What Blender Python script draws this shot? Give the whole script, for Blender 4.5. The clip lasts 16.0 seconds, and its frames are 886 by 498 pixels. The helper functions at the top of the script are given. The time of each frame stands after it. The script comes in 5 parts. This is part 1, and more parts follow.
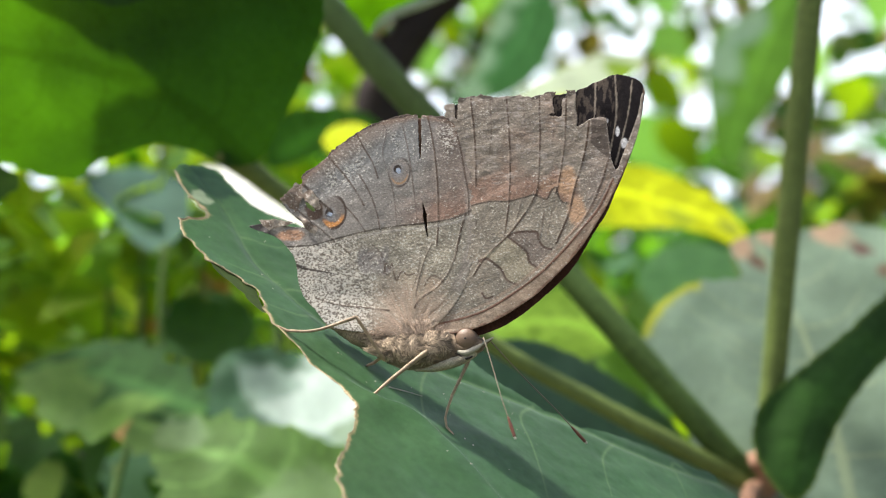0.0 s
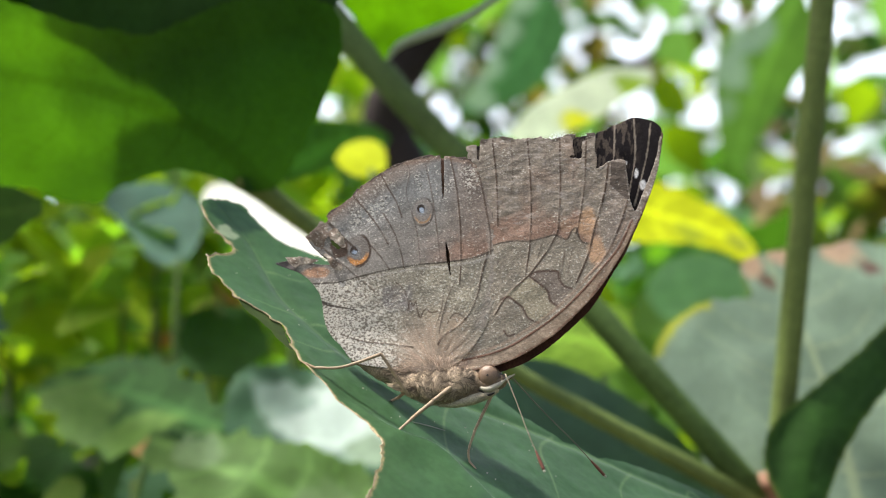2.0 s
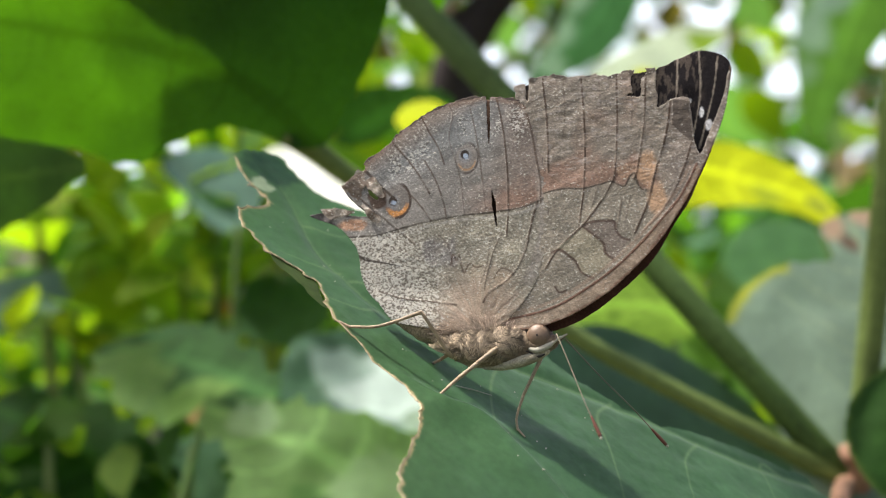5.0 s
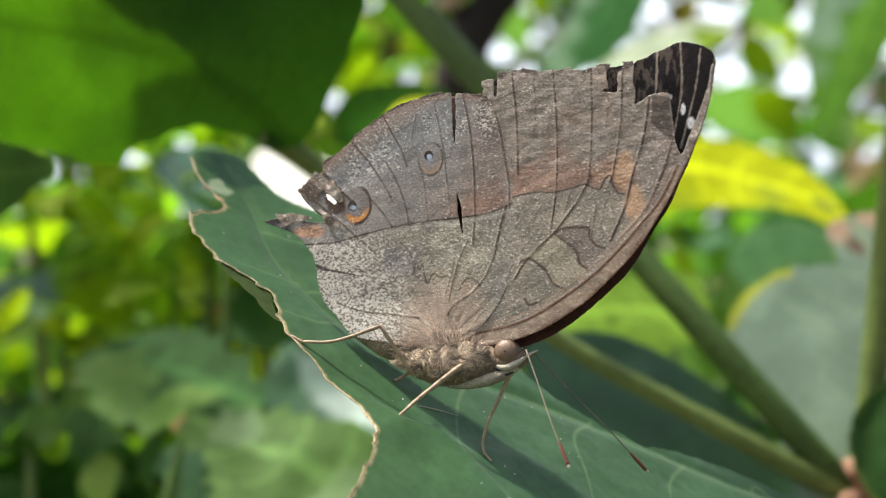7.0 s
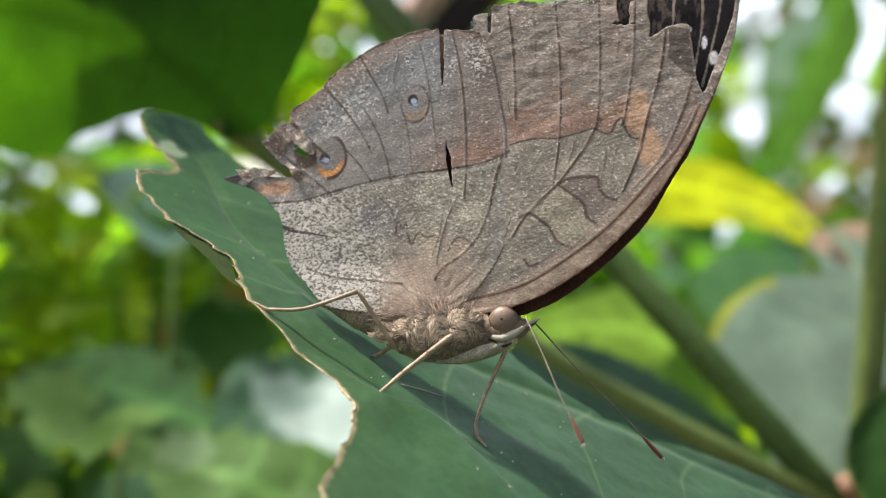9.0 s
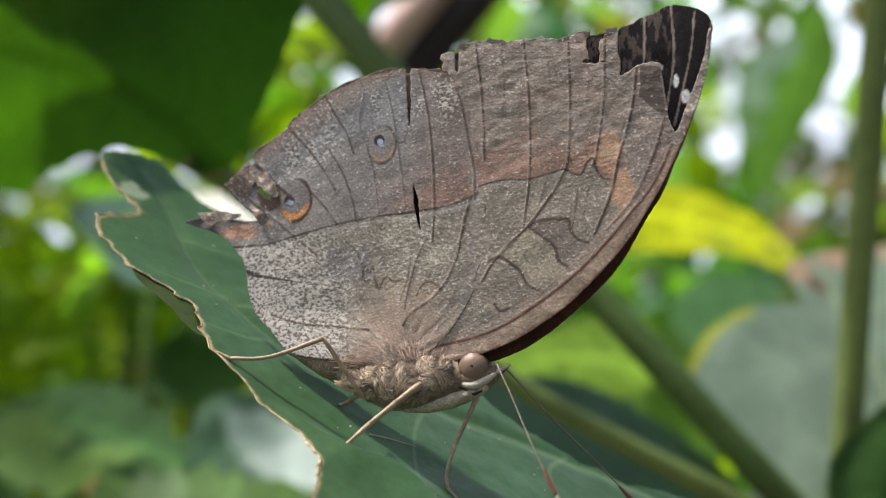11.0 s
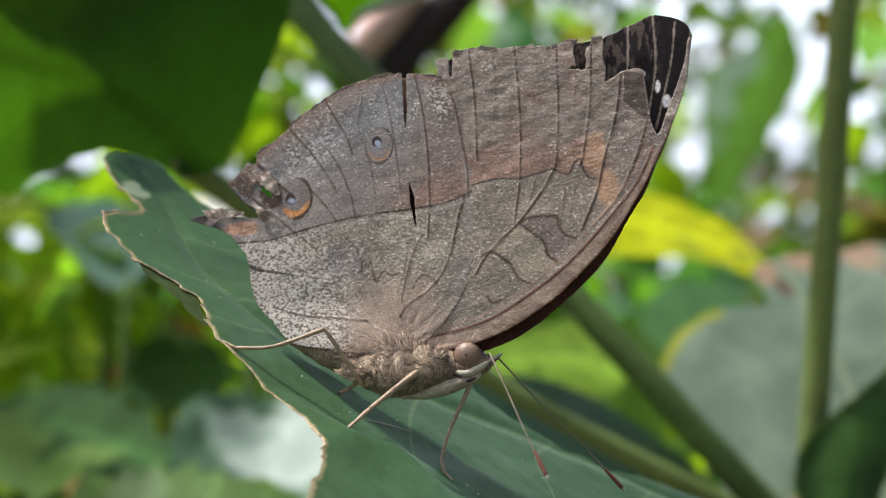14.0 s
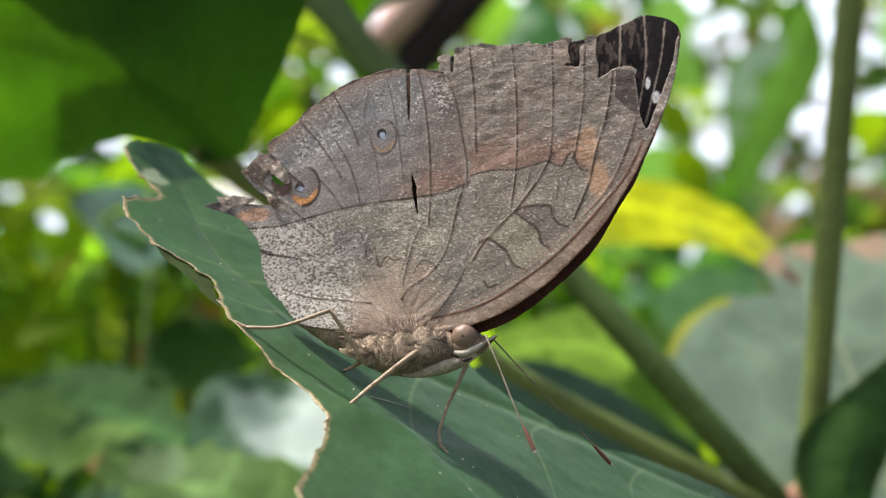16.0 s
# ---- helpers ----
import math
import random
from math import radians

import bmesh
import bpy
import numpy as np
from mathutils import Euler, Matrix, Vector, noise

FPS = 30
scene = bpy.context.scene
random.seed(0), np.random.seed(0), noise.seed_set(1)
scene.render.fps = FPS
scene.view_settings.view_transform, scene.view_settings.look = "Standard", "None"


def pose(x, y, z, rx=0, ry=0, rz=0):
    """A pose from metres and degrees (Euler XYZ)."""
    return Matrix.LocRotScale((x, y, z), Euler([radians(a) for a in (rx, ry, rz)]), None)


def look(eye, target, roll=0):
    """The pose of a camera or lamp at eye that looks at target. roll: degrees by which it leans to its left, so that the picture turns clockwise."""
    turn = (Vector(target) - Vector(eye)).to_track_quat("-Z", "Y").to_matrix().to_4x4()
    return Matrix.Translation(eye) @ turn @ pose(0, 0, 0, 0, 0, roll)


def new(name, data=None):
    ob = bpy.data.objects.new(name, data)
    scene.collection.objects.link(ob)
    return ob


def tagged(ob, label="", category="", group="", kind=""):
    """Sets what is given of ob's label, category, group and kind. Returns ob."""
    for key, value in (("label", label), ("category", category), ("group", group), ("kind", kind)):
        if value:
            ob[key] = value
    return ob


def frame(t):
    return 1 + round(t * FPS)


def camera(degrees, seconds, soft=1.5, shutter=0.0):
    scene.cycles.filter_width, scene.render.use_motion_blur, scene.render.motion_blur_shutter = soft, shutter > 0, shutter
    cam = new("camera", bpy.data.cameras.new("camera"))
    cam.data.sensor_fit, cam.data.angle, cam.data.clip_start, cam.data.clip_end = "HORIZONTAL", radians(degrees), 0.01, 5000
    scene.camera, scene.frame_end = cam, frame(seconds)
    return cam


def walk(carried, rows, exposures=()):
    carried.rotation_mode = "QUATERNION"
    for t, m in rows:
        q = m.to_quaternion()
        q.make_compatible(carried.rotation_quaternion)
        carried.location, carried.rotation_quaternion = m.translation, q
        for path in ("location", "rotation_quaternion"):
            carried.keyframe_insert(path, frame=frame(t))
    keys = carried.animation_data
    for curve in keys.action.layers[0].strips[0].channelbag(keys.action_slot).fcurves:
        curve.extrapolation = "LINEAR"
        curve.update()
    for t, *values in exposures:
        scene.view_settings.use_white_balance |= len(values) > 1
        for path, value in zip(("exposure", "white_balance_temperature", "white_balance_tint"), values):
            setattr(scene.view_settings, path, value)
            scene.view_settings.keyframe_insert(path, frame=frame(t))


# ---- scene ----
MM = 0.001

# ---------------------------------------------------------------- camera
cam = camera(42, 16.0, soft=1.1)
cam.data.dof.use_dof = True
cam.data.dof.aperture_fstop = 18.0

PATH = [
    (0, (0.00001, -0.14312, 0.00000), (0.00050, 0.05688, -0.00020), 0.03),
    (0.5, (-0.00113, -0.14326, 0.00216), (-0.00049, 0.05674, 0.00111), 0.29),
    (1, (-0.00409, -0.14494, 0.00141), (-0.00450, 0.05506, 0.00078), 0.73),
    (1.5, (-0.00059, -0.14446, 0.00194), (0.00121, 0.05552, 0.00061), 0.38),
    (2, (-0.00229, -0.14673, 0.00475), (-0.00263, 0.05327, 0.00478), 0.03),
    (2.5, (-0.00151, -0.14637, 0.00284), (-0.00531, 0.05359, 0.00232), 0.40),
    (3, (0.00400, -0.14567, 0.00755), (-0.00885, 0.05390, 0.00523), -0.05),
    (3.2, (0.00395, -0.14587, 0.00642), (-0.01026, 0.05361, 0.00407), 0.20),
    (5.3, (0.00099, -0.13213, 0.00187), (-0.01240, 0.06734, -0.00365), -0.32),
    (5.5, (0.00155, -0.13068, 0.00310), (-0.01492, 0.06855, -0.00295), 0.03),
    (6, (0.00450, -0.12768, 0.00244), (-0.01106, 0.07163, -0.00322), -0.44),
    (6.5, (0.00313, -0.12516, 0.00186), (-0.01277, 0.07409, -0.00492), -0.32),
    (7, (0.00616, -0.12391, 0.00269), (-0.00947, 0.07542, -0.00206), -0.28),
    (7.5, (0.00326, -0.12127, -0.00105), (-0.00679, 0.07846, -0.00378), -0.10),
    (8, (0.00328, -0.11670, -0.00313), (-0.00412, 0.08316, -0.00303), -0.20),
    (8.5, (0.00473, -0.11254, -0.00390), (-0.00081, 0.08738, -0.00264), -0.41),
    (8.7, (0.00114, -0.11045, -0.00652), (-0.00559, 0.08943, -0.00441), -0.08),
    (10.8, (0.00332, -0.10432, -0.00650), (-0.00137, 0.09545, 0.00185), -0.42),
    (11, (0.00231, -0.10518, -0.00460), (-0.00096, 0.09465, 0.00311), -0.63),
    (11.5, (0.00149, -0.10818, -0.00654), (-0.00066, 0.09129, 0.00785), -0.76),
    (12, (0.00454, -0.10924, -0.00257), (0.00645, 0.09031, 0.01068), -1.10),
    (12.5, (0.00046, -0.11077, -0.00386), (0.00203, 0.08885, 0.00824), -0.79),
    (13, (0.00285, -0.11037, -0.00524), (0.00594, 0.08928, 0.00620), -0.89),
    (13.5, (-0.00187, -0.11244, -0.00411), (0.00558, 0.08727, 0.00367), -0.77),
    (14, (-0.00045, -0.11113, -0.00610), (0.00221, 0.08865, 0.00305), -0.63),
    (14.5, (-0.00119, -0.11304, -0.00524), (-0.00080, 0.08677, 0.00341), -0.78),
    (15, (0.00451, -0.11651, -0.00635), (0.00285, 0.08310, 0.00606), -0.76),
    (15.5, (0.00539, -0.11724, -0.00613), (0.00071, 0.08251, 0.00254), -0.33),
    (16, (0.00195, -0.11749, -0.00634), (0.00048, 0.08239, 0.00046), -0.06),
]
walk(cam, [(t, look(eye, target, roll)) for t, eye, target, roll in PATH], [(0, 0.62, 6400, 12), (3.2, 0.52, 6400, 12), (7, 0.50, 6500, 12), (8.6, 0.50, 6400, 13), (11, 0.28, 6300, 16), (13.2, 0.22, 6250, 17), (16, 0.40, 6400, 16)])

# ---------------------------------------------------------------- light
SUN = Vector((-0.45, 0.112, 0.87)).normalized()
world = bpy.data.worlds.new("sky")
scene.world = world
world.use_nodes = True
sky = world.node_tree.nodes.new("ShaderNodeTexSky")
sky.sky_type = "NISHITA"
sky.sun_disc = False
sky.sun_elevation = math.asin(SUN.z)
sky.sun_rotation = math.atan2(SUN.x, SUN.y)
sky.air_density, sky.dust_density = 1.0, 7.0
back = world.node_tree.nodes["Background"]
back.inputs["Strength"].default_value = 0.14
world.node_tree.links.new(sky.outputs["Color"], back.inputs["Color"])

sun_data = bpy.data.lights.new("sun", "SUN")
sun_data.energy, sun_data.angle, sun_data.color = 5.0, radians(2.2), (1.0, 0.95, 0.86)
sun = new("sun", sun_data)
sun.matrix_world = look(SUN * 3, (0, 0, 0))

# ---------------------------------------------------------------- number tools
def smooth(points, steps=8, closed=True):
    """Catmull-Rom through a few control points."""
    p = np.array(points, float)
    if closed:
        q = np.vstack([p[-1], p, p[0], p[1]])
    else:
        q = np.vstack([2 * p[0] - p[1], p, 2 * p[-1] - p[-2]])
    t = np.linspace(0, 1, steps, endpoint=False)[:, None]
    out = []
    for i in range(1, len(q) - 2):
        a, b, c, d = q[i - 1], q[i], q[i + 1], q[i + 2]
        out.append(0.5 * (2 * b + (c - a) * t + (2 * a - 5 * b + 4 * c - d) * t ** 2 + (3 * b - a - 3 * c + d) * t ** 3))
    if not closed:
        out.append(p[-1:])
    return np.vstack(out)


def ragged(line, size, seed):
    """Breaks a closed outline up with small uneven steps."""
    r = np.random.default_rng(seed)
    n = max(8, int(np.linalg.norm(np.diff(line, axis=0), axis=1).sum() / 0.35))
    s = np.linspace(0, len(line), n, endpoint=False)
    q = np.vstack([line, line[:1]])
    p = np.stack([np.interp(s, np.arange(len(q)), q[:, k]) for k in (0, 1)], 1)
    slow = np.interp(np.arange(n), np.arange(0, n + 6, 5), r.normal(0, 1, len(np.arange(0, n + 6, 5))))
    return p + np.stack([slow, np.roll(slow, 3)], 1) * size + r.normal(0, size * 0.35, p.shape)


def inside(x, y, poly):
    hit = np.zeros(x.shape, bool)
    a, b = poly, np.roll(poly, -1, axis=0)
    for (x0, y0), (x1, y1) in zip(a, b):
        if y0 != y1:
            hit ^= ((y0 > y) != (y1 > y)) & (x < (x1 - x0) * (y - y0) / (y1 - y0) + x0)
    return hit


def near(x, y, line):
    """Distance to a line of points, and how far along it (0 to 1)."""
    p = np.array(line, float)
    best, along = np.full(x.shape, 1e9), np.zeros(x.shape)
    seg = np.linalg.norm(np.diff(p, axis=0), axis=1)
    start = np.concatenate([[0], np.cumsum(seg)])
    for i in range(len(p) - 1):
        d = p[i + 1] - p[i]
        k = np.clip(((x - p[i, 0]) * d[0] + (y - p[i, 1]) * d[1]) / (d @ d + 1e-12), 0, 1)
        dist = np.hypot(x - p[i, 0] - k * d[0], y - p[i, 1] - k * d[1])
        m = dist < best
        best[m], along[m] = dist[m], (start[i] + k[m] * seg[i]) / start[-1]
    return best, along


def grain(x, y, size, seed, octaves=3):
    """Smooth value noise, about -1 to 1."""
    total, weight = np.zeros(x.shape), 0.0
    for o in range(octaves):
        r = np.random.default_rng(seed + o)
        tab = r.uniform(-1, 1, (64, 64))
        u, v = x / size * 2 ** o + 17.3 * o, y / size * 2 ** o + 9.1 * o
        i, j = np.floor(u).astype(int), np.floor(v).astype(int)
        a, b = u - i, v - j
        a, b = a * a * (3 - 2 * a), b * b * (3 - 2 * b)
        g = lambda di, dj: tab[(i + di) % 64, (j + dj) % 64]
        total += ((g(0, 0) * (1 - a) + g(1, 0) * a) * (1 - b) + (g(0, 1) * (1 - a) + g(1, 1) * a) * b) * 0.5 ** o
        weight += 0.5 ** o
    return total / weight


def ramp(x, lo, hi):
    k = np.clip((x - lo) / (hi - lo), 0, 1)
    return k * k * (3 - 2 * k)


def mesh_from(name, verts, faces, tint=None, soft=True):
    data = bpy.data.meshes.new(name)
    data.from_pydata([tuple(v) for v in verts], [], [tuple(f) for f in faces])
    if soft:
        data.shade_smooth()
    if tint is not None:
        layer = data.color_attributes.new("tint", "FLOAT_COLOR", "POINT")
        rgba = np.ones((len(verts), 4))
        rgba[:, :tint.shape[1]] = np.clip(tint, 0, 1)
        layer.data.foreach_set("color", rgba.ravel())
    return data


def joined(keep):
    """Drops the crumbs of cells that hang loose from the main piece."""
    best, left = [], {(int(a), int(b)) for a, b in np.argwhere(keep)}
    while left:
        stack, piece = [left.pop()], []
        while stack:
            a, b = stack.pop()
            piece.append((a, b))
            for q in ((a + 1, b), (a - 1, b), (a, b + 1), (a, b - 1)):
                if q in left:
                    left.remove(q)
                    stack.append(q)
        best = piece if len(piece) > len(best) else best
    out = np.zeros_like(keep)
    out[tuple(np.array(best).T)] = True
    return out


def sheet(name, outline, cell, lift, colour, material, parent, label="", holes=(), thick=0.0, relax=3):
    """A thin sheet cut to an outline in its own x-z plane (mm); lift gives its height along y, colour its tint."""
    poly = np.array(outline, float)
    x0, y0 = poly.min(0) - cell
    x1, y1 = poly.max(0) + cell
    nx, ny = int((x1 - x0) / cell) + 1, int((y1 - y0) / cell) + 1
    cx, cy = np.meshgrid(x0 + (np.arange(nx) + 0.5) * cell, y0 + (np.arange(ny) + 0.5) * cell, indexing="ij")
    keep = inside(cx, cy, poly)
    for h in holes:
        keep &= ~inside(cx, cy, np.array(h, float))
    keep = joined(keep)
    i, j = np.nonzero(keep)
    ident = lambda a, b: a * (ny + 1) + b
    quads = np.stack([ident(i, j), ident(i + 1, j), ident(i + 1, j + 1), ident(i, j + 1)], 1)
    used, inv = np.unique(quads, return_inverse=True)
    quads = inv.reshape(quads.shape)
    px, py = x0 + (used // (ny + 1)) * cell, y0 + (used % (ny + 1)) * cell
    # round off the stair-steps of the border
    e = np.vstack([quads[:, [k, (k + 1) % 4]] for k in range(4)])
    key = np.sort(e, 1)
    uniq, count = np.unique(key, axis=0, return_counts=True)
    rim = uniq[count == 1]
    for _ in range(relax):
        sx, sy, n = np.zeros(len(px)), np.zeros(len(px)), np.zeros(len(px))
        for a, b in ((0, 1), (1, 0)):
            np.add.at(sx, rim[:, a], px[rim[:, b]])
            np.add.at(sy, rim[:, a], py[rim[:, b]])
            np.add.at(n, rim[:, a], 1)
        m = n > 0
        px[m], py[m] = 0.5 * px[m] + 0.5 * sx[m] / n[m], 0.5 * py[m] + 0.5 * sy[m] / n[m]
    depth = lift(px, py)
    verts = np.stack([px, depth, py], 1) * MM
    tint = colour(px, py)
    data = mesh_from(name, verts, quads, tint)
    ob = new(name, data)
    data.materials.append(material)
    ob.parent = parent
    if label:
        ob["label"] = label
    if thick:
        mod = ob.modifiers.new("thickness", "SOLIDIFY")
        mod.thickness, mod.offset = thick * MM, 0.0
    return ob


def tube_data(name, points, radii, sides=10, steps=6, wobble=0.0, seed=1):
    """Vertices and faces of a round bar along a smooth line (mm), with closed round ends."""
    line = smooth(points, steps, closed=False)
    rad = np.interp(np.linspace(0, 1, len(line)), np.linspace(0, 1, len(radii)), radii)
    r = np.random.default_rng(seed)
    if wobble:
        rad = rad * (1 + r.normal(0, wobble, len(rad)))
    way = np.gradient(line, axis=0)
    way /= np.linalg.norm(way, axis=1, keepdims=True) + 1e-9
    side = np.cross(way[0], (0.13, 0.2, 1.0) if abs(way[0][2]) < 0.9 else (1.0, 0.1, 0.0))
    verts, faces = [], []
    ang = np.linspace(0, 2 * np.pi, sides, endpoint=False)
    for k in range(len(line)):
        side = side - way[k] * (side @ way[k])
        side /= np.linalg.norm(side)
        up = np.cross(way[k], side)
        verts += [line[k] + rad[k] * (math.cos(a) * side + math.sin(a) * up) for a in ang]
    n = len(line)
    for k in range(n - 1):
        for a in range(sides):
            b = (a + 1) % sides
            faces.append((k * sides + a, k * sides + b, (k + 1) * sides + b, (k + 1) * sides + a))
    verts += [line[0] - way[0] * rad[0] * 0.5, line[-1] + way[-1] * rad[-1] * 0.5]
    for a in range(sides):
        b = (a + 1) % sides
        faces.append((n * sides, b, a))
        faces.append((n * sides + 1, (n - 1) * sides + a, (n - 1) * sides + b))
    return np.array(verts) * MM, faces


def tube(name, points, radii, material, parent, label="", **more):
    verts, faces = tube_data(name, points, radii, **more)
    data = mesh_from(name, verts, faces)
    data.materials.append(material)
    ob = new(name, data)
    ob.parent = parent
    if label:
        ob["label"] = label
    return ob


def blob(name, rings, material, parent, label="", sides=20, rough=0.0, seed=3):
    """A closed body through rings of (centre x, y, z, half width across, half height), all in mm, lying along x."""
    r = np.array(rings, float)
    k = np.linspace(0, len(r) - 1, 6 * len(r))
    r = smooth(r, 6, closed=False)
    ang = np.linspace(0, 2 * np.pi, sides, endpoint=False)
    way = np.gradient(r[:, :3], axis=0)
    verts, faces = [], []
    for c, w in zip(r, way):
        up = np.array((-w[2], 0, w[0]))
        up /= np.linalg.norm(up) + 1e-9
        for a in ang:
            verts.append(c[:3] + np.array((0, 1, 0)) * c[3] * math.sin(a) + up * c[4] * math.cos(a))
    verts = np.array(verts)
    if rough:
        verts += np.random.default_rng(seed).normal(0, rough, verts.shape)
    n = len(r)
    for i in range(n - 1):
        for a in range(sides):
            b = (a + 1) % sides
            faces.append((i * sides + a, i * sides + b, (i + 1) * sides + b, (i + 1) * sides + a))
    faces.append(tuple(range(sides)))
    faces.append(tuple((n - 1) * sides + a for a in range(sides - 1, -1, -1)))
    data = mesh_from(name, verts * MM, faces)
    data.materials.append(material)
    ob = new(name, data)
    ob.parent = parent
    if label:
        ob["label"] = label
    return ob


def thing(name, m, label, category, group=""):
    ob = new(name)
    ob.empty_display_size = 0.005
    ob.matrix_world = m
    return tagged(ob, label, category, group)


# ---------------------------------------------------------------- materials
def material(name):
    m = bpy.data.materials.new(name)
    m.use_nodes = True
    t = m.node_tree
    return m, t, t.nodes["Principled BSDF"], t.nodes["Material Output"]


def node(t, kind, **values):
    n = t.nodes.new(kind)
    for key, value in values.items():
        n.inputs[key.replace("_", " ")].default_value = value
    return n


def mix_colour(t, kind, factor, a, b):
    n = t.nodes.new("ShaderNodeMix")
    n.data_type, n.blend_type = "RGBA", kind
    for socket, value in ((n.inputs[0], factor), (n.inputs[6], a), (n.inputs[7], b)):
        if isinstance(value, bpy.types.NodeSocket):
            t.links.new(value, socket)
        else:
            socket.default_value = value
    return n.outputs[2]


def spread(t, source, lo, hi, to_lo, to_hi):
    n = t.nodes.new("ShaderNodeMapRange")
    t.links.new(source, n.inputs[0])
    for k, v in zip((1, 2, 3, 4), (lo, hi, to_lo, to_hi)):
        n.inputs[k].default_value = v
    return n.outputs[0]


def coat(name, colour=None, rough=0.6, size=2.0, vary=0.25, fine_vary=None, bump=0.3, bump_size=0.5, through_light=0.0, through_colour=None,
         specular=0.4, sheen=0.0, scales=0.0):
    """A natural surface: a base colour, or the mesh's own tint, broken up at two scales, with fine relief; sizes in mm."""
    m, t, p, out = material(name)
    place = t.nodes.new("ShaderNodeTexCoord")
    big = node(t, "ShaderNodeTexNoise", Scale=1.0 / (size * 6 * MM), Detail=3.0)
    fine = node(t, "ShaderNodeTexNoise", Scale=1.0 / (size * 0.5 * MM), Detail=4.0, Roughness=0.65)
    relief = node(t, "ShaderNodeTexNoise", Scale=1.0 / (bump_size * MM), Detail=3.0)
    where = place.outputs["Object"]
    if scales:
        lie = t.nodes.new("ShaderNodeMapping")
        lie.inputs["Scale"].default_value = (0.9, 1.0, 1.25)
        lie.inputs["Rotation"].default_value = (0.0, 0.35, 0.0)
        t.links.new(where, lie.inputs["Vector"])
        where = lie.outputs[0]
    for n in (big, fine, relief):
        t.links.new(where, n.inputs["Vector"])
    if colour is None:
        own = t.nodes.new("ShaderNodeAttribute")
        own.attribute_name = "tint"
        base = own.outputs["Color"]
    else:
        rgb = t.nodes.new("ShaderNodeRGB")
        rgb.outputs[0].default_value = (*colour, 1)
        base = rgb.outputs[0]
    a = spread(t, big.outputs["Fac"], 0.3, 0.7, 1 - vary, 1 + vary)
    fv = vary if fine_vary is None else fine_vary
    b = spread(t, fine.outputs["Fac"], 0.33, 0.67, 1 - fv, 1 + fv)
    mul = t.nodes.new("ShaderNodeMath")
    mul.operation = "MULTIPLY"
    t.links.new(a, mul.inputs[0])
    t.links.new(b, mul.inputs[1])
    scale = t.nodes.new("ShaderNodeVectorMath")
    scale.operation = "SCALE"
    t.links.new(base, scale.inputs[0])
    t.links.new(mul.outputs[0], scale.inputs["Scale"])
    col = scale.outputs[0]
    if scales:
        # single pale and dark scales, as dense as the tint's alpha says
        dust = node(t, "ShaderNodeTexNoise", Scale=1.0 / (scales * MM), Detail=1.5, Roughness=0.6)
        t.links.new(where, dust.inputs["Vector"])
        lean = spread(t, own.outputs["Alpha"], 0.0, 1.0, -0.13, 0.085)
        more = t.nodes.new("ShaderNodeMath")
        t.links.new(dust.outputs["Fac"], more.inputs[0])
        t.links.new(lean, more.inputs[1])
        dim = t.nodes.new("ShaderNodeMath")
        dim.operation = "MULTIPLY"
        t.links.new(spread(t, dust.outputs["Fac"], 0.465, 0.40, 0.0, 0.75), dim.inputs[0])
        t.links.new(spread(t, own.outputs["Alpha"], 0.0, 0.7, 0.1, 0.9), dim.inputs[1])
        col = mix_colour(t, "MIX", spread(t, more.outputs[0], 0.535, 0.60, 0.0, 0.72), col, (0.70, 0.68, 0.605, 1))
        col = mix_colour(t, "MIX", dim.outputs[0], col, (0.085, 0.065, 0.05, 1))
    t.links.new(col, p.inputs["Base Color"])
    p.inputs["Roughness"].default_value = rough
    p.inputs["Specular IOR Level"].default_value = specular
    if sheen:
        p.inputs["Sheen Weight"].default_value = sheen
        p.inputs["Sheen Roughness"].default_value = 0.4
    bm = node(t, "ShaderNodeBump", Strength=bump, Distance=0.1 * MM)
    t.links.new(relief.outputs["Fac"], bm.inputs["Height"])
    t.links.new(bm.outputs["Normal"], p.inputs["Normal"])
    if through_light:
        glow = t.nodes.new("ShaderNodeBsdfTranslucent")
        if through_colour:
            t.links.new(mix_colour(t, "MULTIPLY", 1.0, col, (*through_colour, 1)), glow.inputs["Color"])
        else:
            t.links.new(col, glow.inputs["Color"])
        mixed = t.nodes.new("ShaderNodeMixShader")
        mixed.inputs[0].default_value = through_light
        t.links.new(p.outputs[0], mixed.inputs[1])
        t.links.new(glow.outputs[0], mixed.inputs[2])
        t.links.new(mixed.outputs[0], out.inputs["Surface"])
    return m


WING = coat("wing scales", rough=0.75, size=0.5, vary=0.12, fine_vary=0.25, scales=0.27, bump=0.55, bump_size=0.27, through_light=0.06, specular=0.25, sheen=0.15)
DORSAL = coat("upper wing scales", rough=0.7, size=0.5, vary=0.3, bump=0.35, bump_size=0.2, specular=0.12)
BODY = coat("brown hairy skin", (0.20, 0.15, 0.10), rough=0.85, size=0.6, vary=0.35, bump=0.8, bump_size=0.3, specular=0.2, sheen=0.3)
HAIR = coat("tan hair", rough=0.7, size=1.0, vary=0.3, bump=0.0, specular=0.3)
LEG = coat("tan leg", (0.37, 0.285, 0.18), rough=0.55, size=0.8, vary=0.25, bump=0.3, bump_size=0.2, specular=0.4)
EYE = coat("brown eye", (0.19, 0.13, 0.085), rough=0.35, size=0.4, vary=0.1, bump=0.35, bump_size=0.08, specular=0.45)
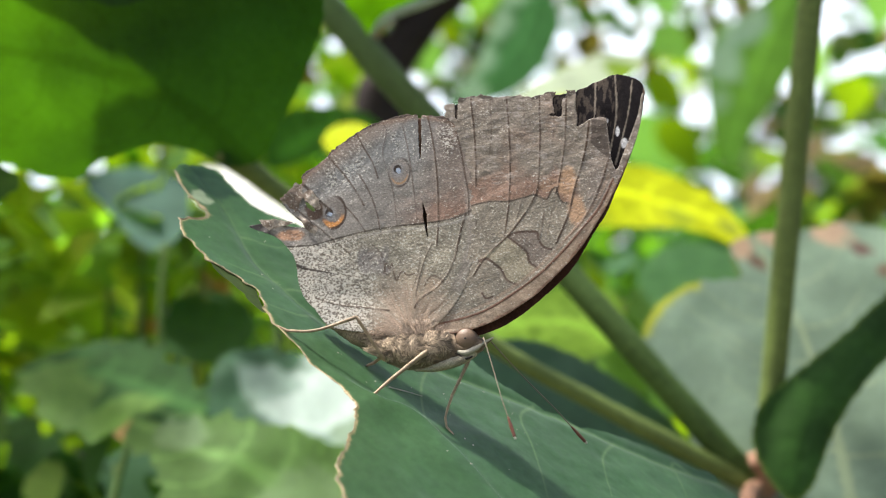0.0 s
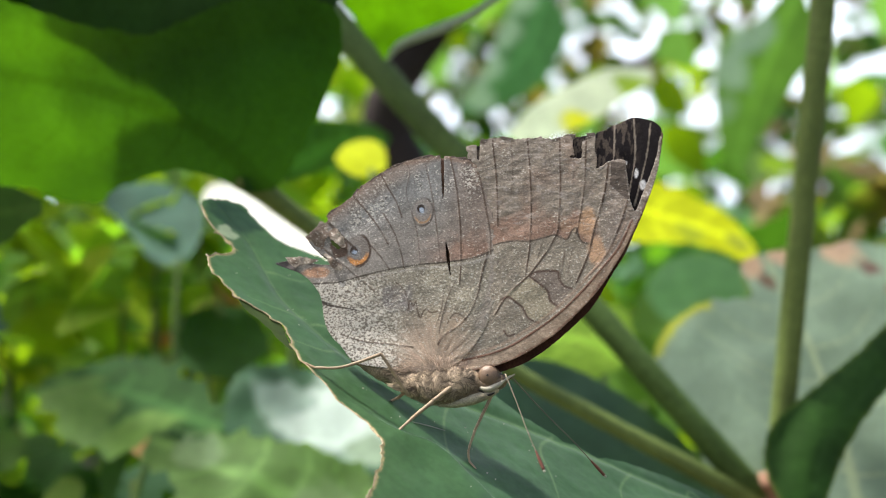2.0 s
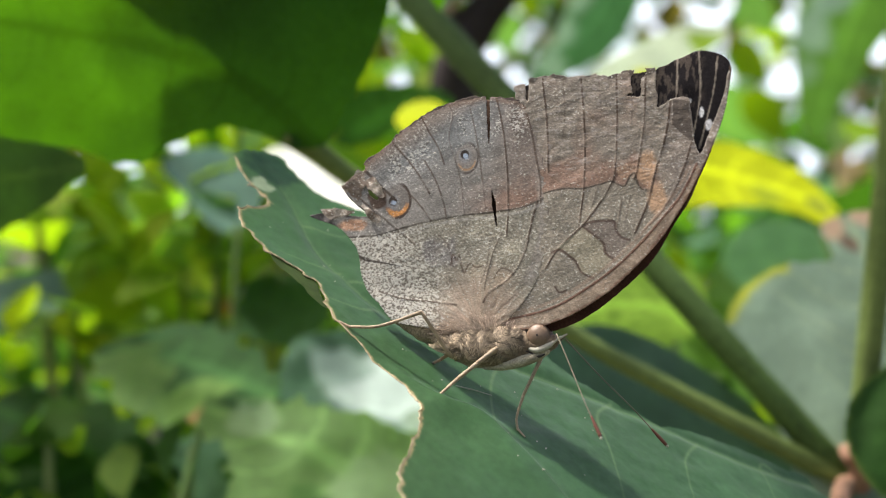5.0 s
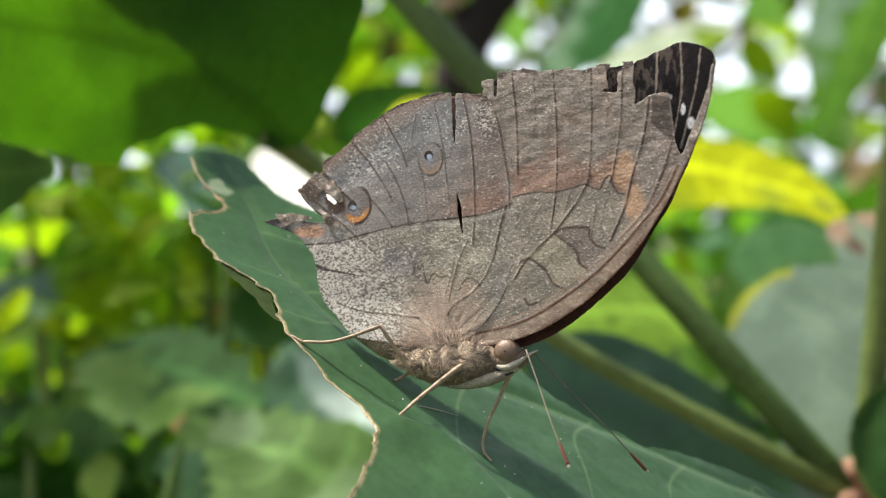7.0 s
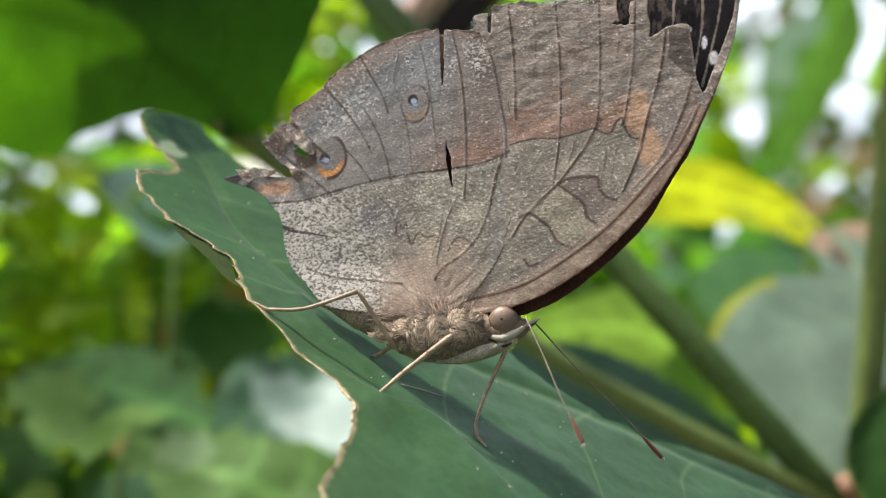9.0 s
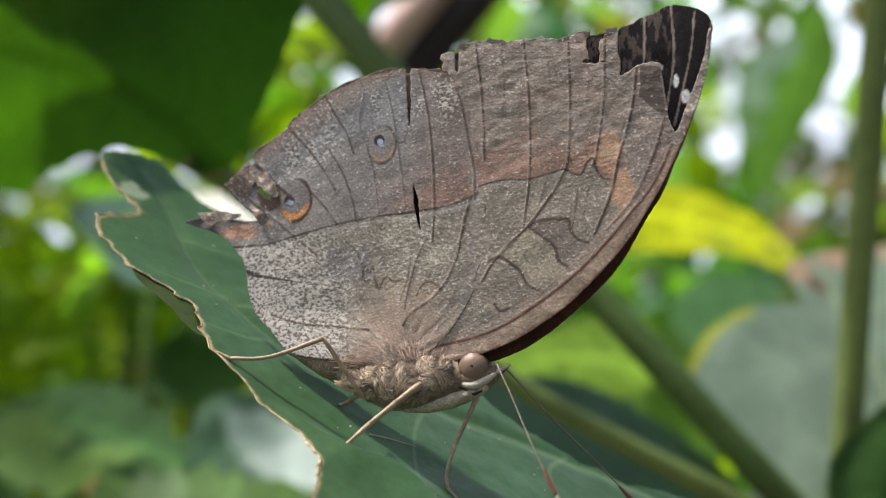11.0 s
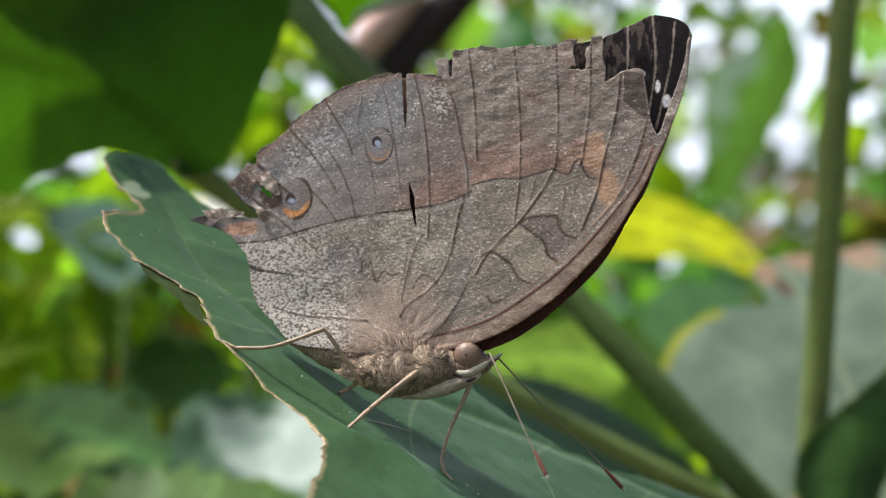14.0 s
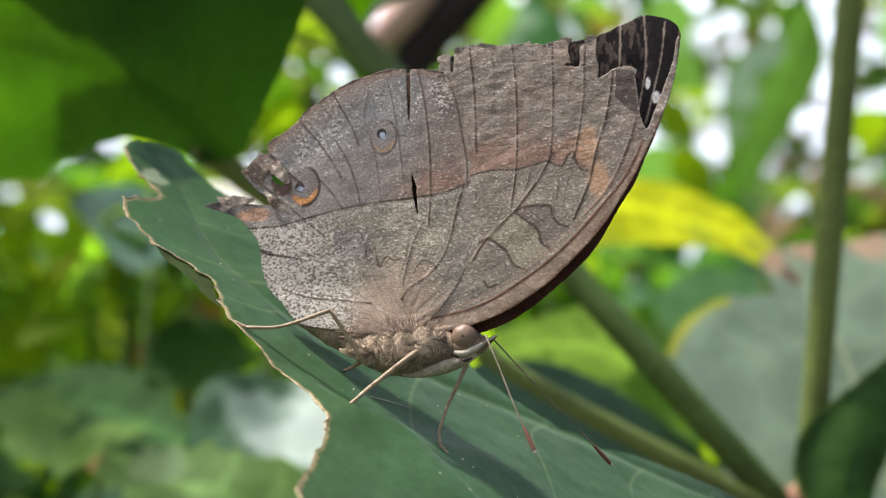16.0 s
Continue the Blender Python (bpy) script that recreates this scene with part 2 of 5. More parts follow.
PALP = coat("cream scales", (0.46, 0.435, 0.34), rough=0.8, size=0.5, vary=0.15, bump=0.5, bump_size=0.2)
ABDOMEN = coat("mottled grey-brown skin", (0.30, 0.235, 0.165), rough=0.85, size=0.5, vary=0.5, bump=1.0, bump_size=0.3, specular=0.2)
BELLY = coat("cream belly scales", (0.37, 0.335, 0.24), rough=0.85, size=0.4, vary=0.35, bump=0.9, bump_size=0.2, specular=0.2)
MATTE_LEAF = coat("dull leaf", rough=0.6, size=2.5, vary=0.2, bump=0.3, bump_size=0.8, through_light=0.03, through_colour=(1.6, 1.8, 0.4), specular=0.15)
YELLOW_LEAF = coat("yellow leaf", rough=0.6, size=8.0, vary=0.12, bump=0.3, bump_size=4.0, through_light=0.35, through_colour=(2.0, 1.9, 0.15), specular=0.1)
BLUE_LEAF = coat("blue-green leaf", rough=0.68, size=8.0, vary=0.15, bump=0.3, bump_size=3.0, through_light=0.2, through_colour=(1.2, 1.5, 0.9), specular=0.1)
DARK = coat("dark scales", (0.03, 0.022, 0.018), rough=0.6, size=0.5, vary=0.2)
FEELER = coat("grey-brown feeler", (0.20, 0.175, 0.12), rough=0.55, size=0.5, vary=0.25, bump=0.3, bump_size=0.2, specular=0.3)
CLUB = coat("red brown club", (0.14, 0.05, 0.03), rough=0.55, size=0.5, vary=0.2)
LEAF = coat("leaf", rough=0.42, size=2.5, vary=0.12, bump=0.3, bump_size=0.8, through_light=0.2, through_colour=(1.6, 1.8, 0.4), specular=0.3)
THIN_LEAF = coat("thin leaf", rough=0.5, size=2.5, vary=0.12, bump=0.25, bump_size=0.8, through_light=0.62, through_colour=(4.2, 4.5, 0.1), specular=0.12)
LEAF_RIM = coat("dry leaf margin", (0.40, 0.33, 0.20), rough=0.8, size=0.8, vary=0.4, bump=0.6, bump_size=0.3)
STEM = coat("green stem", (0.072, 0.125, 0.034), rough=0.6, size=3.0, vary=0.25, bump=0.5, bump_size=0.6, specular=0.12)
STALK = coat("light green stalk", (0.135, 0.19, 0.05), rough=0.55, size=3.0, vary=0.2, bump=0.5, bump_size=0.6, specular=0.25)
PALE_MARGIN = coat("pale leaf underside", (0.36, 0.45, 0.36), rough=0.6, size=3.0, vary=0.15, bump=0.3, bump_size=1.0, specular=0.2)
NODE = coat("brown stem joint", (0.27, 0.15, 0.09), rough=0.75, size=2.0, vary=0.35, bump=0.9, bump_size=0.8)
FOLIAGE = coat("shrub leaves", rough=0.7, size=12.0, vary=0.15, bump=0.2, bump_size=5.0, through_light=0.5, through_colour=(2.2, 2.6, 0.48), specular=0.08)
GLOSSY = coat("glossy leaf", rough=0.38, size=8.0, vary=0.12, bump=0.3, bump_size=3.0, through_light=0.25, through_colour=(1.5, 1.7, 0.5), specular=0.6)
BARK = coat("dark bark", (0.03, 0.022, 0.02), rough=0.9, size=8.0, vary=0.35, bump=0.9, bump_size=5.0)
FLAKE = coat("flaking bark", (0.60, 0.42, 0.34), rough=0.9, size=6.0, vary=0.3, bump=0.9, bump_size=4.0)
SOIL = coat("leaf litter", (0.085, 0.08, 0.04), rough=0.95, size=40.0, vary=0.45, bump=0.9, bump_size=30.0)

# ---------------------------------------------------------------- butterfly
butterfly = thing("butterfly", pose(-0.0035, 0.0015, -0.0095, -7.15, 0, -15.11),
                  "worn grey-brown butterfly with torn closed wings standing on a green leaf", "butterfly")
cam.data.dof.focus_object = butterfly

HIND = [(-22.9, 12.3), (-20.1, 12.9), (-18.1, 12.5), (-15.3, 12.2), (-14.0, 12.6), (-15.9, 13.2), (-18.3, 15.4), (-17.4, 17.1),
        (-15.9, 18.1), (-15.5, 19.1), (-11.9, 22.0), (-9.5, 23.9), (-6.4, 25.6), (-3.2, 26.5), (-0.2, 26.8), (2.3, 26.4), (4.8, 25.6),
        (5.8, 23.0), (7.2, 18.6), (7.8, 15.1), (7.9, 9.5), (7.4, 7.2), (6.6, 4.3), (4.4, 1.0), (1.5, -1.2), (-1.0, -1.6), (-2.8, -1.5), (-4.9, -1.3), (-8.0, -1.1),
        (-10.8, -0.5), (-12.9, 1.6), (-14.2, 2.7), (-15.3, 4.7), (-15.7, 6.7), (-16.3, 8.5), (-18.9, 10.9)]
FORE = [(0.4, -0.8), (2.6, 12.4), (3.6, 24.7), (3.0, 27.5), (4.5, 27.8), (5.1, 28.6), (7.8, 28.9), (9.8, 28.8), (12.1, 29.0), (13.8, 28.7),
        (16.8, 28.9), (17.2, 28.5), (17.1, 26.3), (17.1, 26.3), (18.7, 26.1), (18.7, 26.1), (18.8, 28.6), (19.1, 29.3), (20.3, 29.5), (20.0, 29.4), (20.2, 24.6), (20.2, 24.6), (20.8, 24.8), (21.6, 25.4), (22.1, 25.6),
        (23.5, 25.7), (23.9, 25.3), (24.3, 22.7), (24.6, 20.3), (25.2, 19.1), (25.8, 20.6), (26.5, 22.4), (27.7, 26.0), (28.1, 28.3), (28.4, 28.3), (28.0, 24.6), (26.6, 20.2), (24.2, 14.9), (22.6, 12.1), (21.0, 9.6), (18.1, 6.2), (15.1, 3.4),
        (11.6, 1.1), (8.1, -0.5), (4.5, -1.2)]
FAR = [(0.8, -0.8), (3.0, 19.6), (4.0, 27.2), (7.0, 28.4), (11.6, 28.5), (18.7, 28.9), (20.3, 29.4), (22.5, 30.3), (24.6, 31.2), (26.3, 31.0), (27.8, 30.3), (28.4, 29.2),
       (28.3, 27.3), (27.7, 24.2), (26.4, 20.0), (24.3, 14.8), (22.3, 11.4), (19.8, 7.2), (16.6, 3.9), (13.3, 1.2), (10.1, -0.6), (6.0, -1.6)]
LINE_HIND = smooth([(-18.0, 9.6), (-14.8, 9.8), (-13.3, 10.0), (-10.2, 10.8), (-6.4, 11.7), (-2.7, 12.3), (1.4, 12.7), (4.7, 13.2), (6.0, 13.7), (8.0, 14.6)], 6, False)
LINE_FORE = smooth([(6.7, 14.7), (8.0, 15.1), (9.8, 15.4), (11.9, 15.4), (14.0, 15.9), (15.1, 16.2), (15.8, 15.9), (16.7, 15.6), (17.3, 16.7), (17.8, 17.1), (18.1, 16.2), (18.6, 15.3), (19.5, 15.1)], 6, False)
# each vein: its line, how dark it is and how wide (mm)
HIND_VEINS = [([(-12.3, 21.7), (-10.2, 19.5), (-8.3, 17.2), (-6.9, 15.0)], 0.9, 0.11), ([(-9.5, 15.0), (-8.0, 13.5), (-6.6, 11.7)], 0.8, 0.09),
              ([(-8.3, 24.3), (-7.3, 22.6), (-6.0, 20.6), (-5.2, 18.6)], 0.85, 0.1), ([(-7.7, 19.0), (-6.3, 16.8), (-5.2, 14.2), (-4.6, 11.8)], 0.8, 0.1),
              ([(-5.0, 26.0), (-4.3, 24.6), (-4.7, 21.8), (-3.8, 19.0), (-3.0, 16.4), (-2.4, 12.4)], 0.5, 0.08),
              ([(-2.2, 25.4), (-1.4, 22.6), (-0.8, 19.7), (-0.1, 15.3), (0.2, 13.1)], 0.6, 0.09), ([(1.1, 26.6), (2.1, 22.5), (2.7, 18.2), (3.0, 13.1), (2.9, 9.8)], 0.85, 0.11),
              ([(4.3, 25.8), (5.3, 23.2), (6.1, 19.5), (6.7, 16.7), (6.9, 13.8)], 0.75, 0.12),
              ([(0.3, 2.0), (1.0, 3.1), (2.8, 4.4), (4.2, 5.9), (5.3, 8.4), (5.9, 11.6), (6.5, 13.9)], 0.85, 0.13),
              ([(0.4, 3.4), (0.6, 5.1), (1.4, 8.1), (2.3, 10.2)], 0.6, 0.09), ([(-0.2, 4.0), (0.6, 6.6), (0.9, 9.5)], 0.4, 0.08),
              ([(-12.9, 3.0), (-9.8, 2.2), (-6.0, 1.9), (-3.0, 1.6)], 0.75, 0.11), ([(-5.6, 9.9), (-4.4, 8.8), (-3.6, 6.2)], 0.5, 0.11), ([(-13.8, 9.4), (-10.4, 8.0), (-8.0, 6.8)], 0.35, 0.1),
              ([(-17.9, 15.8), (-15.8, 14.3), (-13.8, 12.8), (-10.2, 10.1), (-8.6, 8.8)], 0.8, 0.11)]
FORE_VEINS = [([(6.7, 28.6), (7.4, 23.1), (7.7, 17.4)], 0.9, 0.11), ([(9.2, 28.6), (9.5, 24.0), (9.3, 21.0)], 0.35, 0.09), ([(11.3, 28.8), (11.9, 22.3), (12.0, 15.9), (11.5, 10.9)], 0.9, 0.1),
              ([(13.4, 28.6), (13.8, 24.5)], 0.3, 0.09), ([(15.5, 28.7), (15.7, 22.9), (15.6, 18.0), (15.1, 15.8), (12.4, 11.6), (9.2, 8.4), (7.7, 6.0)], 0.9, 0.11),
              ([(17.4, 26.0), (17.3, 22.5)], 0.3, 0.09), ([(18.9, 28.9), (18.8, 22.9), (18.2, 17.9), (17.8, 16.4)], 0.85, 0.1), ([(21.8, 25.3), (21.3, 21.4), (20.2, 17.2), (19.4, 13.7), (18.0, 10.2)], 0.95, 0.12),
              ([(24.4, 21.0), (23.2, 17.1), (21.4, 13.3), (19.1, 10.6)], 0.85, 0.12), ([(16.4, 13.9), (15.9, 10.6)], 0.6, 0.09), ([(17.4, 14.6), (16.9, 11.4)], 0.4, 0.08), ([(13.6, 15.6), (13.0, 13.4)], 0.35, 0.08)]
GREY, PALE, RUST = np.array((0.325, 0.30, 0.238)), np.array((0.56, 0.53, 0.48)), np.array((0.32, 0.195, 0.14))
BLUE, INK, ORANGE = np.array((0.256, 0.264, 0.258)), np.array((0.035, 0.025, 0.02)), np.array((0.56, 0.36, 0.22))
VEIN = np.array((0.085, 0.055, 0.038))


COSTA = smooth([(1.8, -0.3), (3.7, 0.1), (7.3, 1.0), (10.1, 2.2), (13.6, 4.5), (16.4, 6.7), (19.1, 9.5), (21.1, 11.9), (23.2, 14.6), (24.8, 18.0)], 5, False)
FORE_EDGE = smooth([(4.5, -1.2), (8.1, -0.5), (11.6, 1.1), (15.1, 3.4), (18.1, 6.2), (21.0, 9.6), (22.6, 12.1), (24.2, 14.9), (26.6, 20.2)], 5, False)


def blend(col, other, k):
    return col * (1 - k[:, None]) + np.asarray(other) * k[:, None]


def eyespot(col, x, y, cx, cy, rx, ry, strength, px, py):
    """A thin dark ring, open on one side, with an orange crescent inside its lower edge, and a small blue-white pupil beside a dark comma."""
    d = np.hypot((x - cx) / rx, (y - cy) / ry) + 0.03 * grain(x, y, 0.5, 14, 2)
    lower = ramp((cy - y) / ry + 0.15 * (x - cx) / rx + 0.12 * grain(x, y, 0.5, 16, 2), 0.15, 0.6)
    right = ramp((x - cx) / rx + 0.25 * (cy - y) / ry, -0.35, 0.35)
    col = blend(col, np.array((0.29, 0.255, 0.225)) * (1 - 0.4 * strength), ramp(1.0 - d, 0, 0.12) * 0.65)
    col = blend(col, (0.60, 0.34 - 0.07 * strength, 0.15 - 0.07 * strength), ramp(0.09 + 0.13 * strength - np.abs(d - 0.82) + 0.06 * grain(x, y, 0.3, 15, 2), 0.0, 0.1) * lower * (0.55 + 0.4 * strength))
    col = blend(col, (0.06, 0.04, 0.03), ramp(0.10 + 0.02 * strength - np.abs(d - 1.02), 0.0, 0.06) * (0.3 + 0.65 * right) * (0.72 + 0.28 * strength))
    col = blend(col, (0.27, 0.285, 0.30), ramp(1.0 - np.hypot((x - px - 0.2) / 1.05, (y - py + 0.3) / 1.15), 0.0, 0.5) * 0.6)
    wob = 0.10 * grain(x, y, 0.4, 17, 2)
    p = np.hypot((x - px - 0.1) / 0.62, (y - py + 0.1) / 0.62) + wob
    col = blend(col, INK, ramp(1.0 - p, 0.0, 0.2))
    q = np.hypot((x - px - 0.22) / 0.36, (y - py + 0.32) / 0.36) + 5.0 * wob
    return blend(col, (0.40, 0.49, 0.62), ramp(1.0 - q, 0.0, 0.35) * 0.9)


def draw_veins(col, x, y, veins, seed):
    """Thin dark veins, broken here and there, each with one flank painted pale as if lit."""
    gaps = ramp(grain(x, y, 1.6, seed, 2), -0.55, 0.05)
    for line, dark, width in veins:
        p = smooth(line, 6, False)
        d, s = near(x, y, p)
        d1, _ = near(x, y, p + (-0.17, -0.05))
        col = blend(col, PALE, ramp(0.13 - d1, 0, 0.08) * 0.10 * dark)
        col = blend(col, VEIN, ramp(width + 0.04 - d, 0, 0.07) * dark * (0.55 + 0.45 * gaps))
    return col


def closed_line(points):
    p = smooth(points, 5)
    return np.vstack([p, p[:1]])


def hind_colour(x, y):
    d, _ = near(x, y, LINE_HIND)
    edge = np.interp(x, LINE_HIND[:, 0], LINE_HIND[:, 1])
    outer = ramp(y - edge, -0.15, 0.3)
    cloud, small = grain(x, y, 4.0, 50, 3), grain(x, y, 1.3, 53, 3)
    root = np.hypot(x, y - 0.5)
    # below the dark line: pale grey, whitest and most speckled towards the lower margin
    col = np.tile(GREY, (len(x), 1))
    # part pale scales, part sunlight painted on the lower left
    white = ramp(-x + 0.5 * (6 - y), 1.5, 12)
    col = blend(col, (0.47, 0.44, 0.375), white * 0.8)
    col = blend(col, (0.40, 0.365, 0.27), ramp(cloud, 0.05, 0.4) * (1 - white) * 0.5)
    col = blend(col, (0.25, 0.235, 0.23), ramp(grain(x, y, 2.2, 64, 3) - np.hypot((x + 5.6) / 5.5, (y - 8.6) / 3.4), -0.55, 0.1) * 0.75)
    # above it: blue-grey, turning brown towards the fore wing, rusty just above the line
    top = np.tile(BLUE, (len(x), 1))
    top = blend(top, (0.30, 0.27, 0.235), ramp(y - 13.5 - 0.25 * x + 1.5 * cloud, 9.5, 3.5) * 0.7)
    top = blend(top, (0.29, 0.235, 0.195), ramp(x, -1.5, 5) * 0.85)
    top = blend(top, RUST, ramp(x, -5, 4) * ramp(4.2 - (y - edge) + 1.6 * small, 0, 3) * 0.75)
    top = blend(top, (0.33, 0.25, 0.19), ramp(y - 0.62 * x, 25.5, 28.5) * 0.6)
    col = col * (1 - outer[:, None]) + top * outer[:, None]
    col *= (1 + 0.10 * cloud + 0.08 * small)[:, None]
    # how densely the pale scales lie
    patch = np.maximum.reduce([np.exp(-((x - a) / b) ** 2 - ((y - c) / e) ** 2) for a, b, c, e in ((-10.5, 2.6, 19.0, 2.0), (-7.6, 2.0, 21.6, 2.2), (-5.6, 1.8, 19.4, 1.8), (3.6, 1.6, 23.0, 2.6), (0.8, 2.0, 23.6, 2.4), (-3.5, 2.0, 23.4, 1.6))])
    scales = (1 - outer) * (0.34 + 0.50 * white + 0.16 * cloud) + outer * (0.10 + 0.60 * patch * ramp(small + 0.7 * cloud, -0.35, 0.35) + 0.14 * ramp(cloud, 0.0, 0.35))
    scales = scales * (0.15 + 0.85 * ramp(root, 2.5, 7))
    # pinkish tan wing root with streaks that fan out
    streak = grain(np.arctan2(y + 1.0, x) * 9.0, root * 0.25, 0.5, 58, 3)
    col = blend(col, (0.47, 0.34, 0.25), ramp(8.0 - root, 0, 6) * (0.6 + 0.4 * streak))
    # smoother band along the margin that lies on the fore wing
    band, _ = near(x, y, smooth([(6.9, 17.4), (7.3, 12.3), (7.2, 9.5), (6.6, 7.0), (5.7, 4.5)], 6, False))
    band = ramp(1.0 - band, 0, 0.7)
    col = blend(col, (0.33, 0.295, 0.255), band * 0.75)
    scales = scales * (1 - 0.6 * band)
    col = draw_veins(col, x, y, HIND_VEINS, 90)
    col = blend(col, INK, ramp(0.17 - d + 0.07 * grain(x, y, 0.5, 12), 0, 0.12) * (0.6 + 0.3 * ramp(cloud, -0.3, 0.2)))
    col = blend(col, PALE, ramp(0.3 - np.abs(d - 0.5), 0, 0.25) * (y < edge) * 0.45)
    col = blend(col, (0.47, 0.37, 0.27), ramp(1 - np.hypot((x - 2.6) / 1.3, (y - 4.9) / 0.9), 0, 0.3) * 0.7)
    for c in ([(-3.9, 6.3), (-3.7, 7.6), (-3.2, 6.9), (-2.9, 7.5), (-2.6, 6.3), (-2.2, 5.4), (-1.8, 6.3), (-1.4, 6.5), (-0.8, 6.1), (0.2, 6.3)],
              [(1.5, 4.7), (1.8, 5.4), (2.4, 6.0), (3.1, 5.9), (3.7, 5.5), (4.0, 5.2)]):
        dc, _ = near(x, y, smooth(c, 5, False))
        col = blend(col, VEIN, ramp(0.15 - dc + 0.05 * small, 0, 0.1) * 0.75)
    dm, _ = near(x, y, smooth([(5.8, 23.0), (7.2, 18.6), (7.8, 15.1), (7.9, 9.5), (7.4, 7.2), (6.6, 4.3), (4.4, 1.0)], 6, False))
    col = blend(col, (0.12, 0.085, 0.065), ramp(0.2 - dm, 0, 0.15) * (0.3 + 0.35 * ramp(y, 9, 15)))
    low, _ = near(x, y, smooth([(-2.8, -1.5), (-4.9, -1.3), (-8.0, -1.1), (-10.8, -0.5), (-12.9, 1.6), (-15.3, 4.7)], 6, False))
    col = blend(col, (0.09, 0.065, 0.05), ramp(0.45 - low + 0.4 * grain(x, y, 0.8, 23, 2), 0, 0.4) * 0.5)
    d1, s1 = near(x, y, [(-15.9, 7.3), (-14.6, 6.8), (-13.1, 6.6), (-10.0, 6.1)])
    col = blend(col, INK, ramp(0.26 - 0.16 * s1 - d1, 0, 0.1) * 0.9)
    col = eyespot(col, x, y, -11.1, 14.15, 1.7, 2.05, 1.0, -11.75, 14.25)
    col = eyespot(col, x, y, -2.35, 19.25, 1.4, 1.8, 0.2, -2.72, 19.8)
    # the tear at the big eyespot: a dark flap and its split
    tear, s2 = near(x, y, [(-15.6, 18.0), (-13.6, 16.2), (-12.2, 15.0), (-11.5, 14.4)])
    col = blend(col, (0.05, 0.035, 0.025), ramp(0.24 - tear + 0.08 * small, 0, 0.1) * 0.9)
    flap = ramp(1.0 - np.hypot((x + 13.9) / 1.5, (y - 14.4) / 1.35) + 0.4 * grain(x, y, 1.0, 19, 2), 0, 0.3)
    col = blend(col, (0.10, 0.062, 0.042), flap * ramp(-x, 11.4, 12.6) * 0.9)
    edge_d, _ = near(x, y, closed_line(HIND))
    col = blend(col, (0.25, 0.16, 0.11), ramp(1.0 - edge_d + 0.4 * grain(x, y, 0.9, 22, 2), 0, 0.7) * ramp(y, 15, 18) * ramp(5.5 - x, 0, 1) * 0.55)
    col = blend(col, (0.05, 0.035, 0.03), ramp(0.26 - edge_d + 0.25 * grain(x, y, 0.7, 20, 2), 0, 0.15) * ramp(y, 11, 13) * ramp(5.5 - x, 0, 1) * 0.9)
    col = blend(col, (0.55, 0.30, 0.17), ramp(1 - np.hypot((x + 17.0) / 2.4, (y - 11.2) / 0.95) + 0.3 * small, 0, 0.4) * 0.75)
    col = blend(col, (0.07, 0.06, 0.065), ramp(-x + 1.2 * small, 18.6, 19.6) * (y < 14) * 0.85)
    for cx, cy, r in ((-11.1, 14.15, 2.2), (-2.35, 19.25, 1.7)):
        scales = scales * (0.1 + 0.9 * ramp(np.hypot(x - cx, y - cy), r * 0.85, r * 1.15))
    scales = scales * ramp(col.mean(1), 0.09, 0.24)
    return np.column_stack([col, scales])


